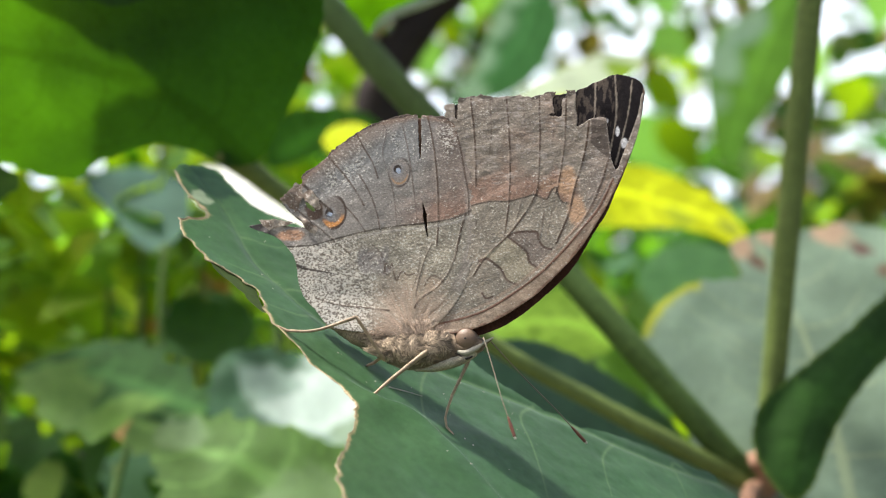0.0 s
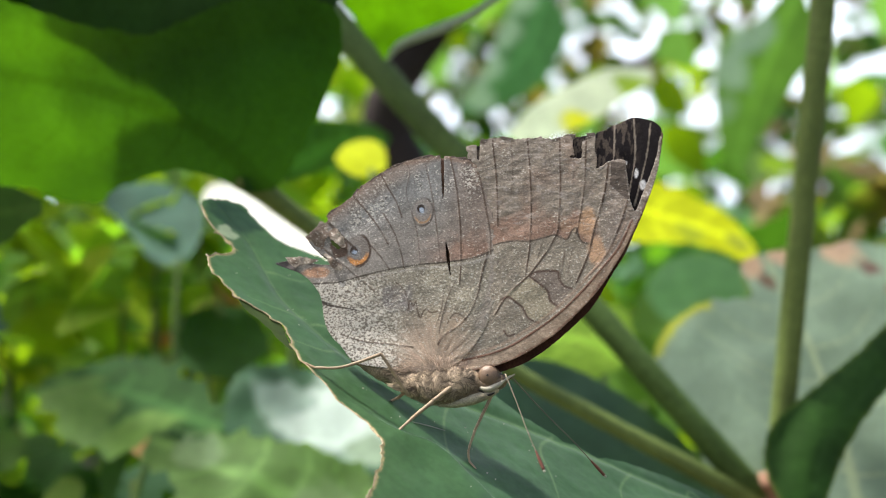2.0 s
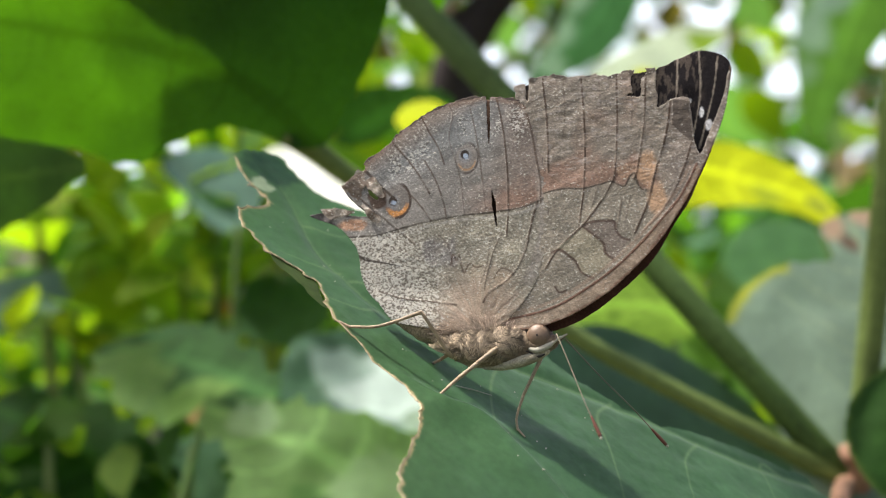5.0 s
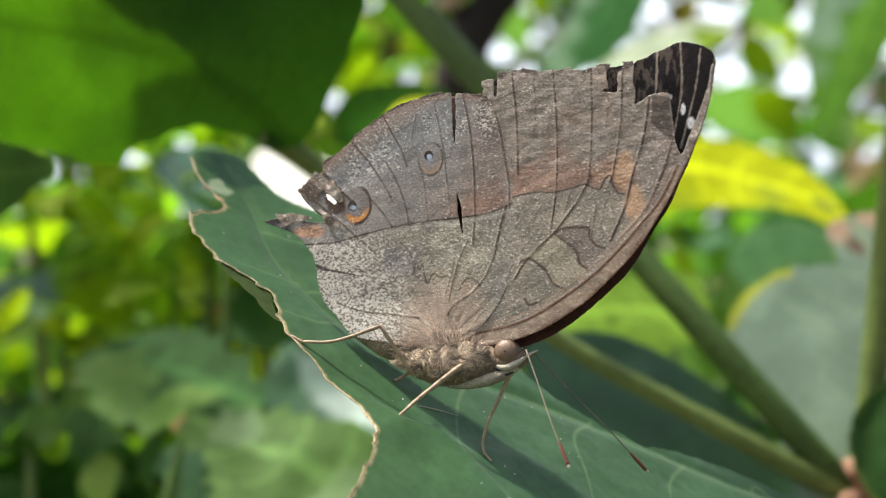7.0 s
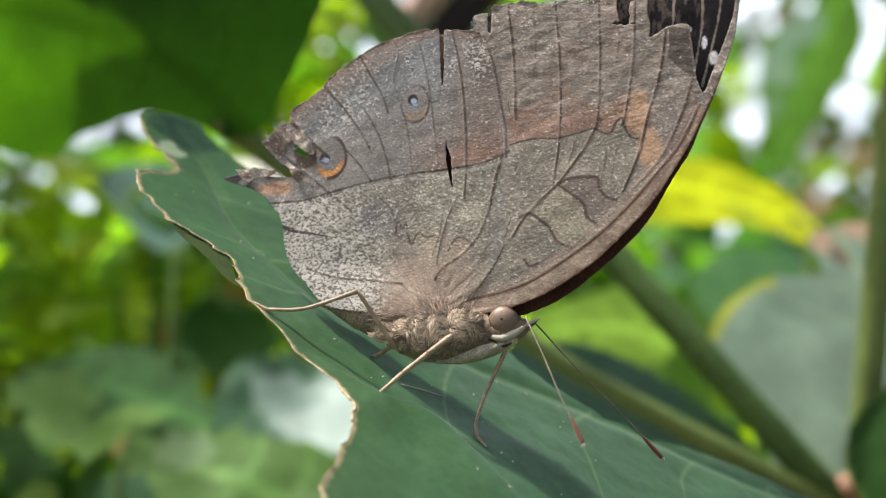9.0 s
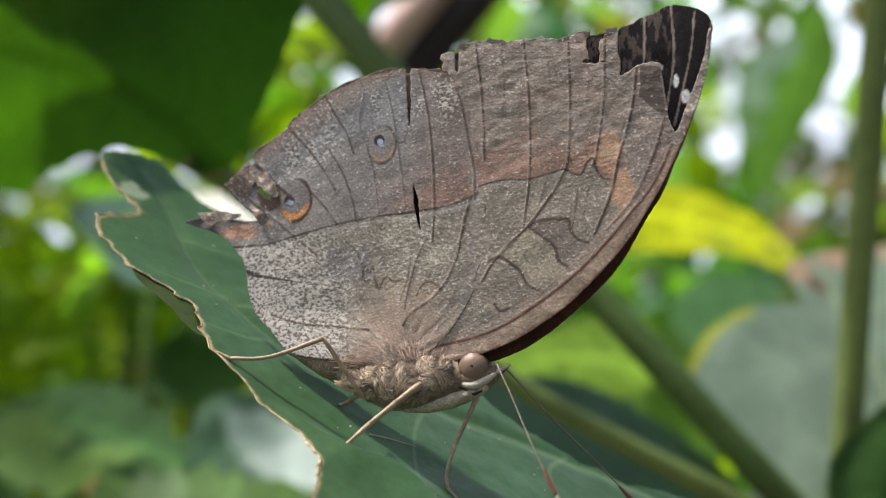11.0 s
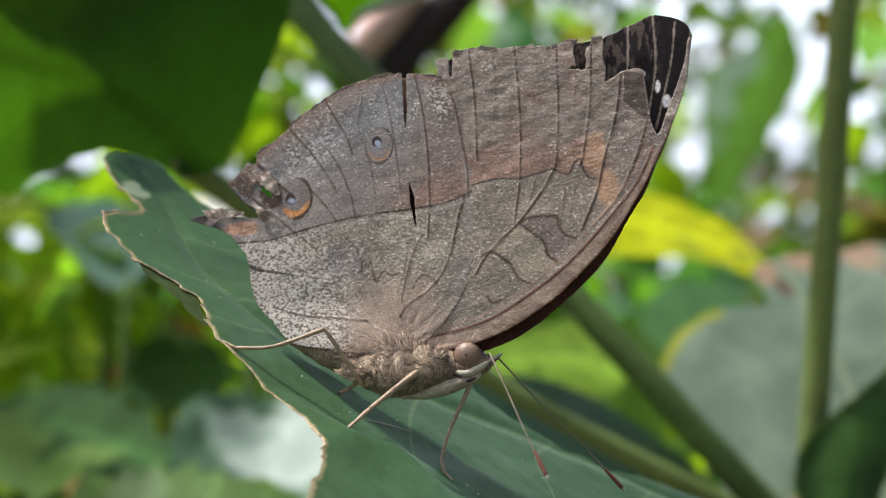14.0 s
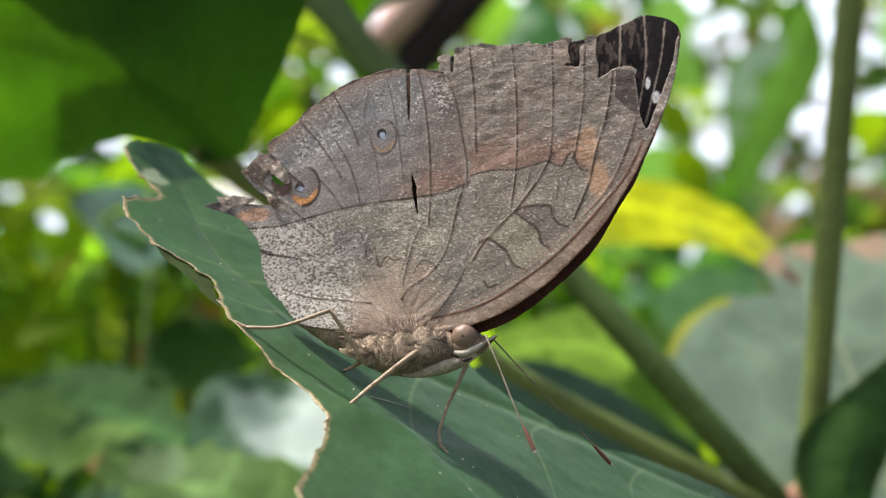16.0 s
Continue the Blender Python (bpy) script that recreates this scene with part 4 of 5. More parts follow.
# the leaf under the butterfly
PERCH = pose(-0.0050, 0.0044, -0.0170, -55.01, 0, 56.95)
perch_outline = [(-1.3, 48.4), (1.4, 49.8), (4.2, 49.6), (7.3, 48.3), (7.0, 43.4), (10.5, 37.5), (17.6, 31.0), (22.5, 17.6), (21.2, 6.6), (19.9, 1.4),
                 (20.6, -5.1), (23.9, -10.5), (28.6, -15.6), (35.2, -18.6), (42.1, -25.4), (47.7, -32.5), (40.0, -46.0), (20.0, -54.0), (0.0, -50.0),
                 (-18.0, -38.0), (-27.0, -22.0), (-27.3, -15.0), (-24.2, -10.7), (-17.4, -6.6), (-13.2, -3.3), (-12.5, 0.2), (-12.3, 6.8), (-12.2, 13.6), (-9.5, 19.4),
                 (-9.9, 21.9), (-12.0, 26.7), (-12.2, 30.8), (-9.7, 36.1), (-4.6, 36.9), (-3.0, 38.0), (-2.6, 40.6), (-3.3, 43.0)]
perch_rim = ragged(smooth(perch_outline, 4), 0.28, 15)
perch_mid = [(47.5, -32.0), (36.0, -24.0), (24.0, -12.0), (12.0, 0.0), (1.0, 8.0), (-3.5, 17.0), (-2.1, 28.2), (1.9, 38.4), (3.0, 47.0)]
perch_lines = [(perch_mid, 0.8)] + [(v, 0.7) for v in ([(22.0, -9.0), (15.8, -10.5), (10.8, -16.4), (4.0, -23.3)], [(31.0, -19.0), (23.3, -21.0), (16.4, -26.6)], [(42.0, -28.0), (39.7, -25.5), (33.2, -31.2)],
                                                       [(9.0, 2.0), (2.0, -2.1), (-5.0, -9.0)], [(-3.5, 14.0), (-7.0, 14.5), (-11.0, 18.0)], [(-3.0, 22.0), (-6.0, 23.5), (-9.5, 27.0)], [(0.0, 33.0), (4.0, 30.0), (9.0, 31.0)],
                                                       [(-3.0, 20.0), (2.0, 18.0), (10.0, 20.0)], [(1.5, 9.0), (8.0, 8.0), (15.0, 11.0)])]
perch_fold = smooth([(-11.4, 5.5), (-9.1, -1.9), (-5.5, -5.8), (-5.4, -11.7), (-6.3, -21.0), (-7.5, -30.0)], 5, False)


def crease(x, y):
    """The raised fold across the lower half of the leaf, steeper on one side."""
    d, s = near(x, y, perch_fold)
    steep = x > np.interp(y, perch_fold[::-1, 1], perch_fold[::-1, 0])
    return 1.1 * np.exp(-(d / np.where(steep, 1.3, 4.5)) ** 2) * ramp(s, 0.0, 0.25)


perch_lift = lambda x, y: (0.5 * grain(x, y, 14.0, 81, 2) + 0.12 * grain(x, y, 3.0, 82, 2) + 2.5 * ramp(-x - y * 0.1, 9, 13) * ramp(y, 10, 20)
                           - 1.0 * ramp(y, 36, 50) - crease(x, y) + 0.4 * np.exp(-(near(x, y, smooth(perch_mid, 4, False))[0] / 1.2) ** 2))
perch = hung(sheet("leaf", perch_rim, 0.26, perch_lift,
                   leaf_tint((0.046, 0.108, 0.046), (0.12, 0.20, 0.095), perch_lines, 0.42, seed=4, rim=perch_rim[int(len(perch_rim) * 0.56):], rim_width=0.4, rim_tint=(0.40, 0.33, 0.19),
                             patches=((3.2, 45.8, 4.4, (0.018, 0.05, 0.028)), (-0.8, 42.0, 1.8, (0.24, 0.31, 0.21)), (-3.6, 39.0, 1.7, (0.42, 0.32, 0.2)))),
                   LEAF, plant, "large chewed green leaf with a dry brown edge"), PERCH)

edge = perch_rim[int(len(perch_rim) * 0.56):]
tube("dry_margin", [(x, float(perch_lift(np.array([x]), np.array([y]))[0]) - 0.05, y) for x, y in edge[::2]], [0.04, 0.09, 0.04, 0.12, 0.05, 0.08, 0.04, 0.11, 0.04, 0.10, 0.06, 0.04, 0.09, 0.05], LEAF_RIM, perch,
     "dry brown leaf margin", sides=6, steps=2, wobble=0.25)

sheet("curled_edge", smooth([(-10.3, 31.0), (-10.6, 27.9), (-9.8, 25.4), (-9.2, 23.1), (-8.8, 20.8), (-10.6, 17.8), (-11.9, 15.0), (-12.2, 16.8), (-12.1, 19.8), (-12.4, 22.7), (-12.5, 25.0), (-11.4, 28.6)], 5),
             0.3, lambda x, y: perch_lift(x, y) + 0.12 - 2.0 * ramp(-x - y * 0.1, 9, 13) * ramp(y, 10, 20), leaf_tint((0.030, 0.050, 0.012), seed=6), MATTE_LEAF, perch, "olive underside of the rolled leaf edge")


def flecks(name, count, seed, parent):
    """Small pale crumbs lying on the leaf."""
    r = np.random.default_rng(seed)
    verts, faces = [], []
    for _ in range(count):
        x, y = r.uniform(-8, 18), r.uniform(-18, 34)
        h = float(perch_lift(np.array([x]), np.array([y]))[0])
        s = r.uniform(0.05, 0.17)
        k = len(verts)
        verts += [(x - s, h, y), (x, h - s * 0.3, y - s * 0.7), (x + s * 1.2, h, y), (x, h - s * 0.3, y + s), (x, h - s, y)]
        faces += [(k, k + 1, k + 4), (k + 1, k + 2, k + 4), (k + 2, k + 3, k + 4), (k + 3, k, k + 4)]
    data = mesh_from(name, np.array(verts) * MM, faces, soft=False)
    data.materials.append(PALP)
    ob = new(name, data)
    ob.parent = parent
    ob["kind"] = "stuff"


flecks("crumbs", 46, 77, perch)

fibre = thing("plant_fibre", PERCH, "thin pale dry fibre lying on the leaf", "fibre")
tube("strand", [(x, float(perch_lift(np.array([x]), np.array([y]))[0]) - 0.12, y) for x, y in ((-3.3, -0.6), (-1.4, -1.8), (0.6, -3.4))], [0.05, 0.07, 0.03], PALP, fibre, sides=5)

# stalks
tube("stalk", [(p[0] - 70.5, p[1] - 112, p[2] + 52) for p in ((-44, 180, 82), (-32, 170, 67), (-11.3, 150, 41.5), (12.2, 130, 14.6), (28.5, 120, -5.3), (46.6, 113, -26.5), (68, 111, -51))],
     [4.4, 4.2, 3.9, 3.5, 3.2, 3.0, 3.2], STEM, plant, "thick green main stalk", sides=14, wobble=0.012)
tube("stalk", [(p[0] - 70.5, p[1] - 112, p[2] + 52) for p in ((-45, 93, 20), (-39.5, 95, 16.2), (-31.7, 98, 10.2), (-9.5, 102, -4.9), (12.2, 104, -21.3), (31.9, 106, -32.5), (51.8, 108, -43.2), (68, 110, -52))],
     [2.6, 2.4, 2.2, 2.0, 1.9, 1.9, 2.1, 2.4], STALK, plant, "green leaf stalk", sides=12, wobble=0.012)
tube("stalk", [(p[0] - 70.5, p[1] - 112, p[2] + 52) for p in ((83.0, 105, 90), (80.0, 106, 53.6), (76.6, 108, 13.4), (73.2, 110, -28.6), (71.6, 111, -50))],
     [2.6, 2.7, 2.7, 2.75, 2.6], STALK, plant, "upright green leaf stalk", sides=12, wobble=0.012)
tube("stalk", [(p[0] - 70.5, p[1] - 112, p[2] + 52) for p in ((48.5, 40, -42.5), (55, 62, -47), (63, 92, -51), (69, 110, -53))],
     [1.2, 1.6, 1.9, 2.3], NODE, plant, "brown stalk of the chewed leaf", sides=10, wobble=0.03)
tube("stalk", [(p[0] - 70.5, p[1] - 112, p[2] + 52) for p in ((69.5, 111, -46), (70.5, 112, -54), (71.5, 114, -80), (74, 130, -300), (80, 150, -850))],
     [2.8, 3.9, 3.6, 4.6, 6.0], NODE, plant, "brown woody joint and stem", sides=14, wobble=0.06)

# the big leaf overhead, and an unseen one added above it that shades it
UPPER = pose(-0.0450, 0.0880, 0.0250, 25.59, 0, -16.70)
upper_outline = [(27.2, 26.3), (26.8, 20.0), (24.5, 14.7), (19.6, 7.2), (13.8, -1.3), (7.4, -8.3), (-0.3, -9.0), (-7.8, -5.4), (-17.9, -4.4), (-24.5, -6.7),
                 (-30.4, -8.4), (-34.8, -11.6), (-45.6, -10.4), (-53.3, -7.6), (-66.3, -7.3), (-81.1, 4.9), (-79.0, 24.9), (-64.2, 36.9), (-46.9, 35.6),
                 (-29.4, 28.9), (-17.5, 25.7), (-8.8, 25.9), (6.9, 30.8), (20.9, 31.9)]
upper_mid = [(5.4, -8.9), (-6.0, 4.0), (-22.0, 12.0), (-45.1, 17.1), (-75.0, 24.0)]
upper_rim = ragged(smooth(upper_outline, 5), 0.3, 19)
hung(sheet("leaf", upper_rim, 0.8, lambda x, y: 1.2 * grain(x, y, 18.0, 83, 2) - 2.0 * ramp(y, 20, 32),
           leaf_tint((0.020, 0.056, 0.030), (0.014, 0.040, 0.018), [(upper_mid, 2.6)] + side_veins(upper_mid, 5, 26.0, 0.7, 8), 0.8, seed=24),
           THIN_LEAF, plant, "broad dark green leaf, partly lit through by the sun"), UPPER)
# cut to the wanted shadow, moved out of view along the sun
shade_outline = [(-34.2, 25.8), (-27.7, 21.4), (-23.3, 18.8), (-16.8, 16.8), (-16.3, 15.4), (-11.5, 11.4), (-12.8, 9.4), (-17.9, 8.1), (-24.7, 4.8), (-28.2, -1.9),
                 (-30.7, -9.4), (-14.6, -19.4), (20.0, -20.0), (55.0, 5.0), (60.0, 45.0), (20.0, 62.0), (-23.9, 52.6), (-38.0, 36.0)]
hung(sheet("leaf", ragged(smooth(shade_outline, 5), 0.3, 20), 1.0, lambda x, y: 1.0 * grain(x, y, 18.0, 84, 2), leaf_tint((0.03, 0.075, 0.02), seed=25), MATTE_LEAF, plant,
           "unseen leaf added above to shade the big leaf"), Matrix.Translation(SUN * 0.042) @ UPPER)

# added out of view, only to keep sun off the upper stalk
hung(sheet("leaf", ragged(smooth([(-38, -6), (-26, 22), (2, 32), (30, 20), (44, -4), (24, -26), (-14, -28)], 5), 0.3, 21), 1.2, lambda x, y: 1.5 * grain(x, y, 18.0, 88, 2),
           leaf_tint((0.03, 0.075, 0.02), seed=29), LEAF, plant, "unseen leaf added to shade the main stalk"), Matrix.Translation(Vector((-0.030, 0.156, 0.062)) + SUN * 0.11) @ pose(0, 0, 0, 70, 0, 10))

# yellow-green patch is a spot of sun painted into the tint
hung(sheet("leaf", ragged(smooth([(-32, 9), (-8, 8.5), (10, 6.4), (18, 4.7), (22.5, 0.9), (17, -3.3), (10, -8), (-8, -15), (-32, -18)], 5), 0.3, 22), 0.8, lambda x, y: 1.2 * grain(x, y, 14.0, 89, 2),
           leaf_tint((0.045, 0.115, 0.02), (0.07, 0.15, 0.03), [([(22, 1), (4, -1), (-30, -5)], 1.6)], 0.6, seed=31, patches=((-4, 6, 6, (0.14, 0.24, 0.02)),)), LEAF, plant, "green leaf below the big one with a painted sunlit patch"),
     pose(-0.105, 0.088, 0.012, 14, 0, -8))

# leaf beside the main stalk, with a pale rolled margin
side_outline = [(-12.6, -9.0), (-10.0, -5.6), (-5.2, -3.2), (0.5, -1.1), (7.0, 1.8), (16.0, 7.6), (15.0, 16.6), (-6.0, 19.2), (-20.0, 14.0), (-22.6, 6.2), (-19.4, -0.3), (-16.2, -4.7)]
side_leaf = hung(sheet("leaf", ragged(smooth(side_outline, 5), 0.15, 33), 0.6, lambda x, y: 0.8 * grain(x, y, 12.0, 93, 2), leaf_tint((0.045, 0.115, 0.012), seed=34), THIN_LEAF, plant,
                       "green leaf with a pale rolled margin"), pose(-0.0030, 0.114, 0.0565, 8, 0, 0))
tube("rolled_margin", [(-12.4, -0.8, -9.0), (-9.9, -1.0, -5.8), (-5.2, -1.2, -3.6), (0.5, -1.2, -1.5), (7.0, -1.0, 1.4), (16.0, -0.8, 7.4)], [0.35, 0.9, 1.2, 1.2, 1.0, 0.8], PALE_MARGIN, side_leaf, "pale rolled leaf margin", sides=8)

# folded dark leaf at the joint
curl_outline = [(-8.4, 3.1), (-5.4, 8.5), (2.7, 13.9), (14.8, 21.9), (29.1, 32.9), (48.0, 47.1), (52.0, 37.5), (31.6, 21.7), (18.6, 11.6), (10.2, 1.9), (4.9, -6.4),
                (1.5, -11.0), (-2.7, -13.2), (-6.1, -9.6), (-8.4, -3.5)]
curl_mid = [(0.0, -10.0), (5.0, 3.0), (20.0, 17.0), (48.0, 42.0)]
curl_rim = ragged(smooth(curl_outline, 5), 0.2, 30)
hung(sheet("leaf", curl_rim, 0.5, lambda x, y: 1.8 * ramp(near(x, y, smooth(curl_mid, 4, False))[0], 0, 9) ** 2 + 0.5 * grain(x, y, 9.0, 85),
           leaf_tint((0.026, 0.074, 0.012), (0.035, 0.09, 0.02), [(curl_mid, 0.8)], 0.5, mottle=0.5, seed=26, rim=closed(curl_rim), rim_width=0.7, rim_tint=(0.10, 0.17, 0.03)), MATTE_LEAF, plant, "folded dark green leaf"),
     pose(0.0750, 0.1000, -0.0400, -16.39, 0, 11.31))

# pale leaf with damaged edge
PALE_LEAF = pose(0.0850, 0.1350, -0.0300, -41.43, 0, 11.31)
pale_outline = [(-36.5, 10.8), (-33.0, 15.9), (-26.0, 22.9), (-15.6, 27.4), (-4.0, 29.8), (-4.0, 39.9), (4.1, 44.9), (19.1, 45.6), (33.5, 48.1), (48.0, 41.9), (57.9, 9.0),
                (35.9, -38.4), (-16.8, -46.5), (-31.4, -35.0), (-31.2, -20.9), (-36.1, -4.0)]
pale_mid = [(0.1, -44.0), (6.2, -10.0), (6.7, 3.1), (6.2, 20.7), (5.0, 42.0)]
pale_rim = ragged(smooth(pale_outline, 5), 0.4, 32)
hung(sheet("leaf", pale_rim, 0.8, lambda x, y: 1.2 * grain(x, y, 16.0, 86, 2) - 2.0 * ramp(near(x, y, smooth(pale_mid, 4, False))[0], 0, 25),
           leaf_tint((0.165, 0.235, 0.17), (0.30, 0.37, 0.23), [(pale_mid, 2.0)] + side_veins(pale_mid, 5, 30.0, 0.6, 9), 0.7, seed=27, rim=closed(pale_rim)[0:150], rim_width=2.4,
                     rim_tint=(0.30, 0.34, 0.03), patches=((-1.0, 42.0, 6.0, (0.40, 0.28, 0.19)), (10.0, 44.0, 6.0, (0.38, 0.27, 0.19)), (2.5, 35.5, 3.4, (0.13, 0.09, 0.06)), (27.0, 45.0, 7.0, (0.40, 0.29, 0.20)),
                              (33.0, 38.5, 4.0, (0.12, 0.08, 0.06)), (37.0, 30.0, 3.0, (0.17, 0.12, 0.08)))),
           LEAF, plant, "pale green leaf with yellow brown-spotted edge"), PALE_LEAF)

# blue-green leaf in the shade behind the stalk
hung(sheet("leaf", smooth([(-40.0, 6.0), (-28.6, 8.0), (-17.8, 5.6), (-8.2, -0.7), (-0.3, -8.1), (6.7, -16.9), (9.4, -25.2), (10.0, -42.0), (-10.0, -37.0), (-28.0, -24.0), (-42.0, -8.0)], 5),
           0.8, lambda x, y: 0.8 * grain(x, y, 12.0, 87, 2), leaf_tint((0.045, 0.10, 0.06), seed=28), LEAF, plant, "dark blue-green leaf"),
     pose(0.0448, 0.1381, -0.0280, -40.76, 0, 16.70))

# ---------------------------------------------------------------- leaves of the shrubs behind
def loose_leaf(m, outline, tint, label, seed, mid=None, cell=1.6, bow=2.0, skin=None, patches=(), torn=0.4):
    """A leaf of a neighbouring shrub with a stalk that goes down into it."""
    x, y = np.array(outline).T
    hold = thing("leaf", m, label, "leaf", "leaves of the shrubs behind")
    veins = ([(mid, 2.2)] + side_veins(mid, 5, 0.35 * (x.max() - x.min()), 0.7, seed)) if mid else ()
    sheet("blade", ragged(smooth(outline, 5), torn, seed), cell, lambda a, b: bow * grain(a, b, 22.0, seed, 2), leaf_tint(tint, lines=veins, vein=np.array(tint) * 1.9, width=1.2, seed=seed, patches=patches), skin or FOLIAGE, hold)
    low = np.array((x[np.argmin(y)], 0.0, y.min()))
    tube("leaf_stalk", [low + (0, 0, 2), low + (1, 8, -20), low + (4, 30, -60)], [1.0, 1.1, 1.3], STEM, hold, sides=8)
    return hold


loose_leaf(pose(0.0600, 0.2300, 0.0050, -48.98, 0, 16.70), [(-31.3, 32.6), (-9.0, 38.1), (9.6, 36.5), (22.5, 36.0), (35.6, 25.1), (43.5, 12.8), (42.9, -3.6), (35.5, -7.8), (26.9, -0.8), (9.9, 3.4), (-3.8, 4.7), (-27.9, 3.1)],
           (0.42, 0.49, 0.006), "large sunlit yellow-green leaf", 41, [(-30, 18), (5, 22), (42, 2)], skin=YELLOW_LEAF,
           patches=((-8, 8, 7, (0.34, 0.42, 0.012)), (22, 8, 6, (0.30, 0.38, 0.02)), (38, 2, 5, (0.22, 0.27, 0.03))))
loose_leaf(pose(-0.0100, 0.2000, 0.0250, -58.0, 0, 5.71), [(-25.0, 15.0), (-21.6, 25.0), (-15.0, 28.0), (-10.0, 22.5), (-9.0, 13.0), (-14.0, 5.0), (-21.6, 5.0)],
           (0.42, 0.50, 0.006), "small sunlit yellow-green leaf", 42, skin=YELLOW_LEAF)
# dark tint holds the shade, lighter patches the sunlit lower left
loose_leaf(pose(-0.0700, 0.1700, -0.0350, -57.49, 0, -11.31), [(-45.5, -7.2), (-46.2, 7.8), (-31.9, 18.9), (-13.5, 16.7), (1.4, 4.2), (12.0, -12.0), (9.1, -20.9), (-5.3, -23.7), (-23.2, -22.4)],
           (0.036, 0.09, 0.03), "broad green leaf on a stalk, sun and shade painted in", 43, [(10, -14), (-15, -2), (-45, 2)], torn=1.5, cell=1.1, bow=4.0, patches=((-34, -10, 17, (0.15, 0.25, 0.09)), (-12, -18, 13, (0.13, 0.23, 0.07))))
# patches paint dappled sun and shade into the blade
loose_leaf(pose(-0.0450, 0.1500, -0.0450, -56.18, 0, 5.71), [(-35.6, 3.4), (-24.1, 7.4), (-6.6, 2.8), (13.6, -4.0), (24.8, -10.3), (29.7, -25.8), (21.4, -39.5), (0.1, -45.3), (-15.3, -38.3), (-26.5, -18.6)],
           (0.105, 0.185, 0.07), "broad light green leaf with dappled sun painted in", 44, [(26, -36), (2, -18), (-32, 2)], bow=5.0, torn=1.5, cell=1.1,
           patches=((12, -24, 12, (0.16, 0.25, 0.13)), (-20, -2, 8, (0.22, 0.32, 0.20)), (-4, -28, 6, (0.06, 0.13, 0.04))))
# pale patches stand in for sky glare on the blade
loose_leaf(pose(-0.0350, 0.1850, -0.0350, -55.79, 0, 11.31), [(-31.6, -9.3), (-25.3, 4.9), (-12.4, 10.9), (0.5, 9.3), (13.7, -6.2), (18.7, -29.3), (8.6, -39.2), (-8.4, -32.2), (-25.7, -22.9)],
           (0.05, 0.11, 0.06), "green leaf with a painted white sky sheen", 45, [(14, -32), (0, -12), (-24, 2)], skin=BLUE_LEAF, bow=5.0, torn=1.2, cell=1.1,
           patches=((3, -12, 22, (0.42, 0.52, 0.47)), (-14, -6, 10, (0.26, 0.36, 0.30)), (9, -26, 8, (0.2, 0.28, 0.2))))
# the sheen is a row of pale blue patches in the tint
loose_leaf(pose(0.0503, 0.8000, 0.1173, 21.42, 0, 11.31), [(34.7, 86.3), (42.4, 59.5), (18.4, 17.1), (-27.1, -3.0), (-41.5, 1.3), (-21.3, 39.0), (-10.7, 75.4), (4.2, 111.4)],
           (0.075, 0.19, 0.085), "hanging green leaf with a pale blue sheen painted along one side", 46, [(20, 100), (7, 50), (-33, 3)], skin=BLUE_LEAF,
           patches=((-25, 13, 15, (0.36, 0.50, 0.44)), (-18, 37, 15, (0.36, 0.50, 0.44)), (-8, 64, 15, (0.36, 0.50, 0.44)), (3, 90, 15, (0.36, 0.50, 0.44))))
# upper left paled by sky sheen painted into the tint
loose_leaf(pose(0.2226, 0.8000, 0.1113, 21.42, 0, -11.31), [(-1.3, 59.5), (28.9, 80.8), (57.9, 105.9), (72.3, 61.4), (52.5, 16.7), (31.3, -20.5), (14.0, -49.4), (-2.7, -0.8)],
           (0.17, 0.34, 0.06), "hanging sunlit leaf with a painted pale blue sheen", 47, [(57, 99), (32, 32), (14, -48)], skin=BLUE_LEAF,
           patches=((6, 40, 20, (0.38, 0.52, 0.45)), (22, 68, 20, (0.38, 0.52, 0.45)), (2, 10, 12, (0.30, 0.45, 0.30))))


# glare of the sun is put into the near-white tint
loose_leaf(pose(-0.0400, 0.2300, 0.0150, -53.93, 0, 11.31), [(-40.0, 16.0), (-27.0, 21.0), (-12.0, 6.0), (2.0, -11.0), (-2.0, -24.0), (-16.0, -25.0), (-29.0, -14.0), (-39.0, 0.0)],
           (0.78, 0.80, 0.72), "leaf tinted near white for its glare in full sun", 48, skin=GLOSSY)
loose_leaf(pose(-0.1000, 0.2600, 0.0150, -45.00, 0, 0.00), [(-26.1, 9.6), (-17.9, 18.7), (-1.7, 18.7), (9.9, 9.6), (13.1, -10.6), (7.2, -21.6), (-2.8, -18.9), (-13.2, -5.0)],
           (0.06, 0.13, 0.095), "pale blue-green leaf on a shrub", 49, skin=BLUE_LEAF)
loose_leaf(pose(0.0250, 0.2000, -0.0150, -52.29, 0, 5.71), [(-14.0, -8.0), (0.7, 2.2), (17.1, 7.4), (28.3, 2.0), (26.3, -15.8), (15.8, -27.5), (1.4, -27.3), (-10.8, -22.5)],
           (0.13, 0.23, 0.03), "bright green leaf in the sun", 50, [(24, -20), (8, -10), (-10, -14)])
loose_leaf(pose(0.0500, 0.2400, -0.0250, -43.77, 0, -16.70), [(-7.7, -6.9), (6.2, 3.2), (19.6, -1.4), (22.8, -19.8), (16.5, -29.0), (1.9, -25.2)],
           (0.08, 0.17, 0.03), "green leaf low on a shrub", 51)
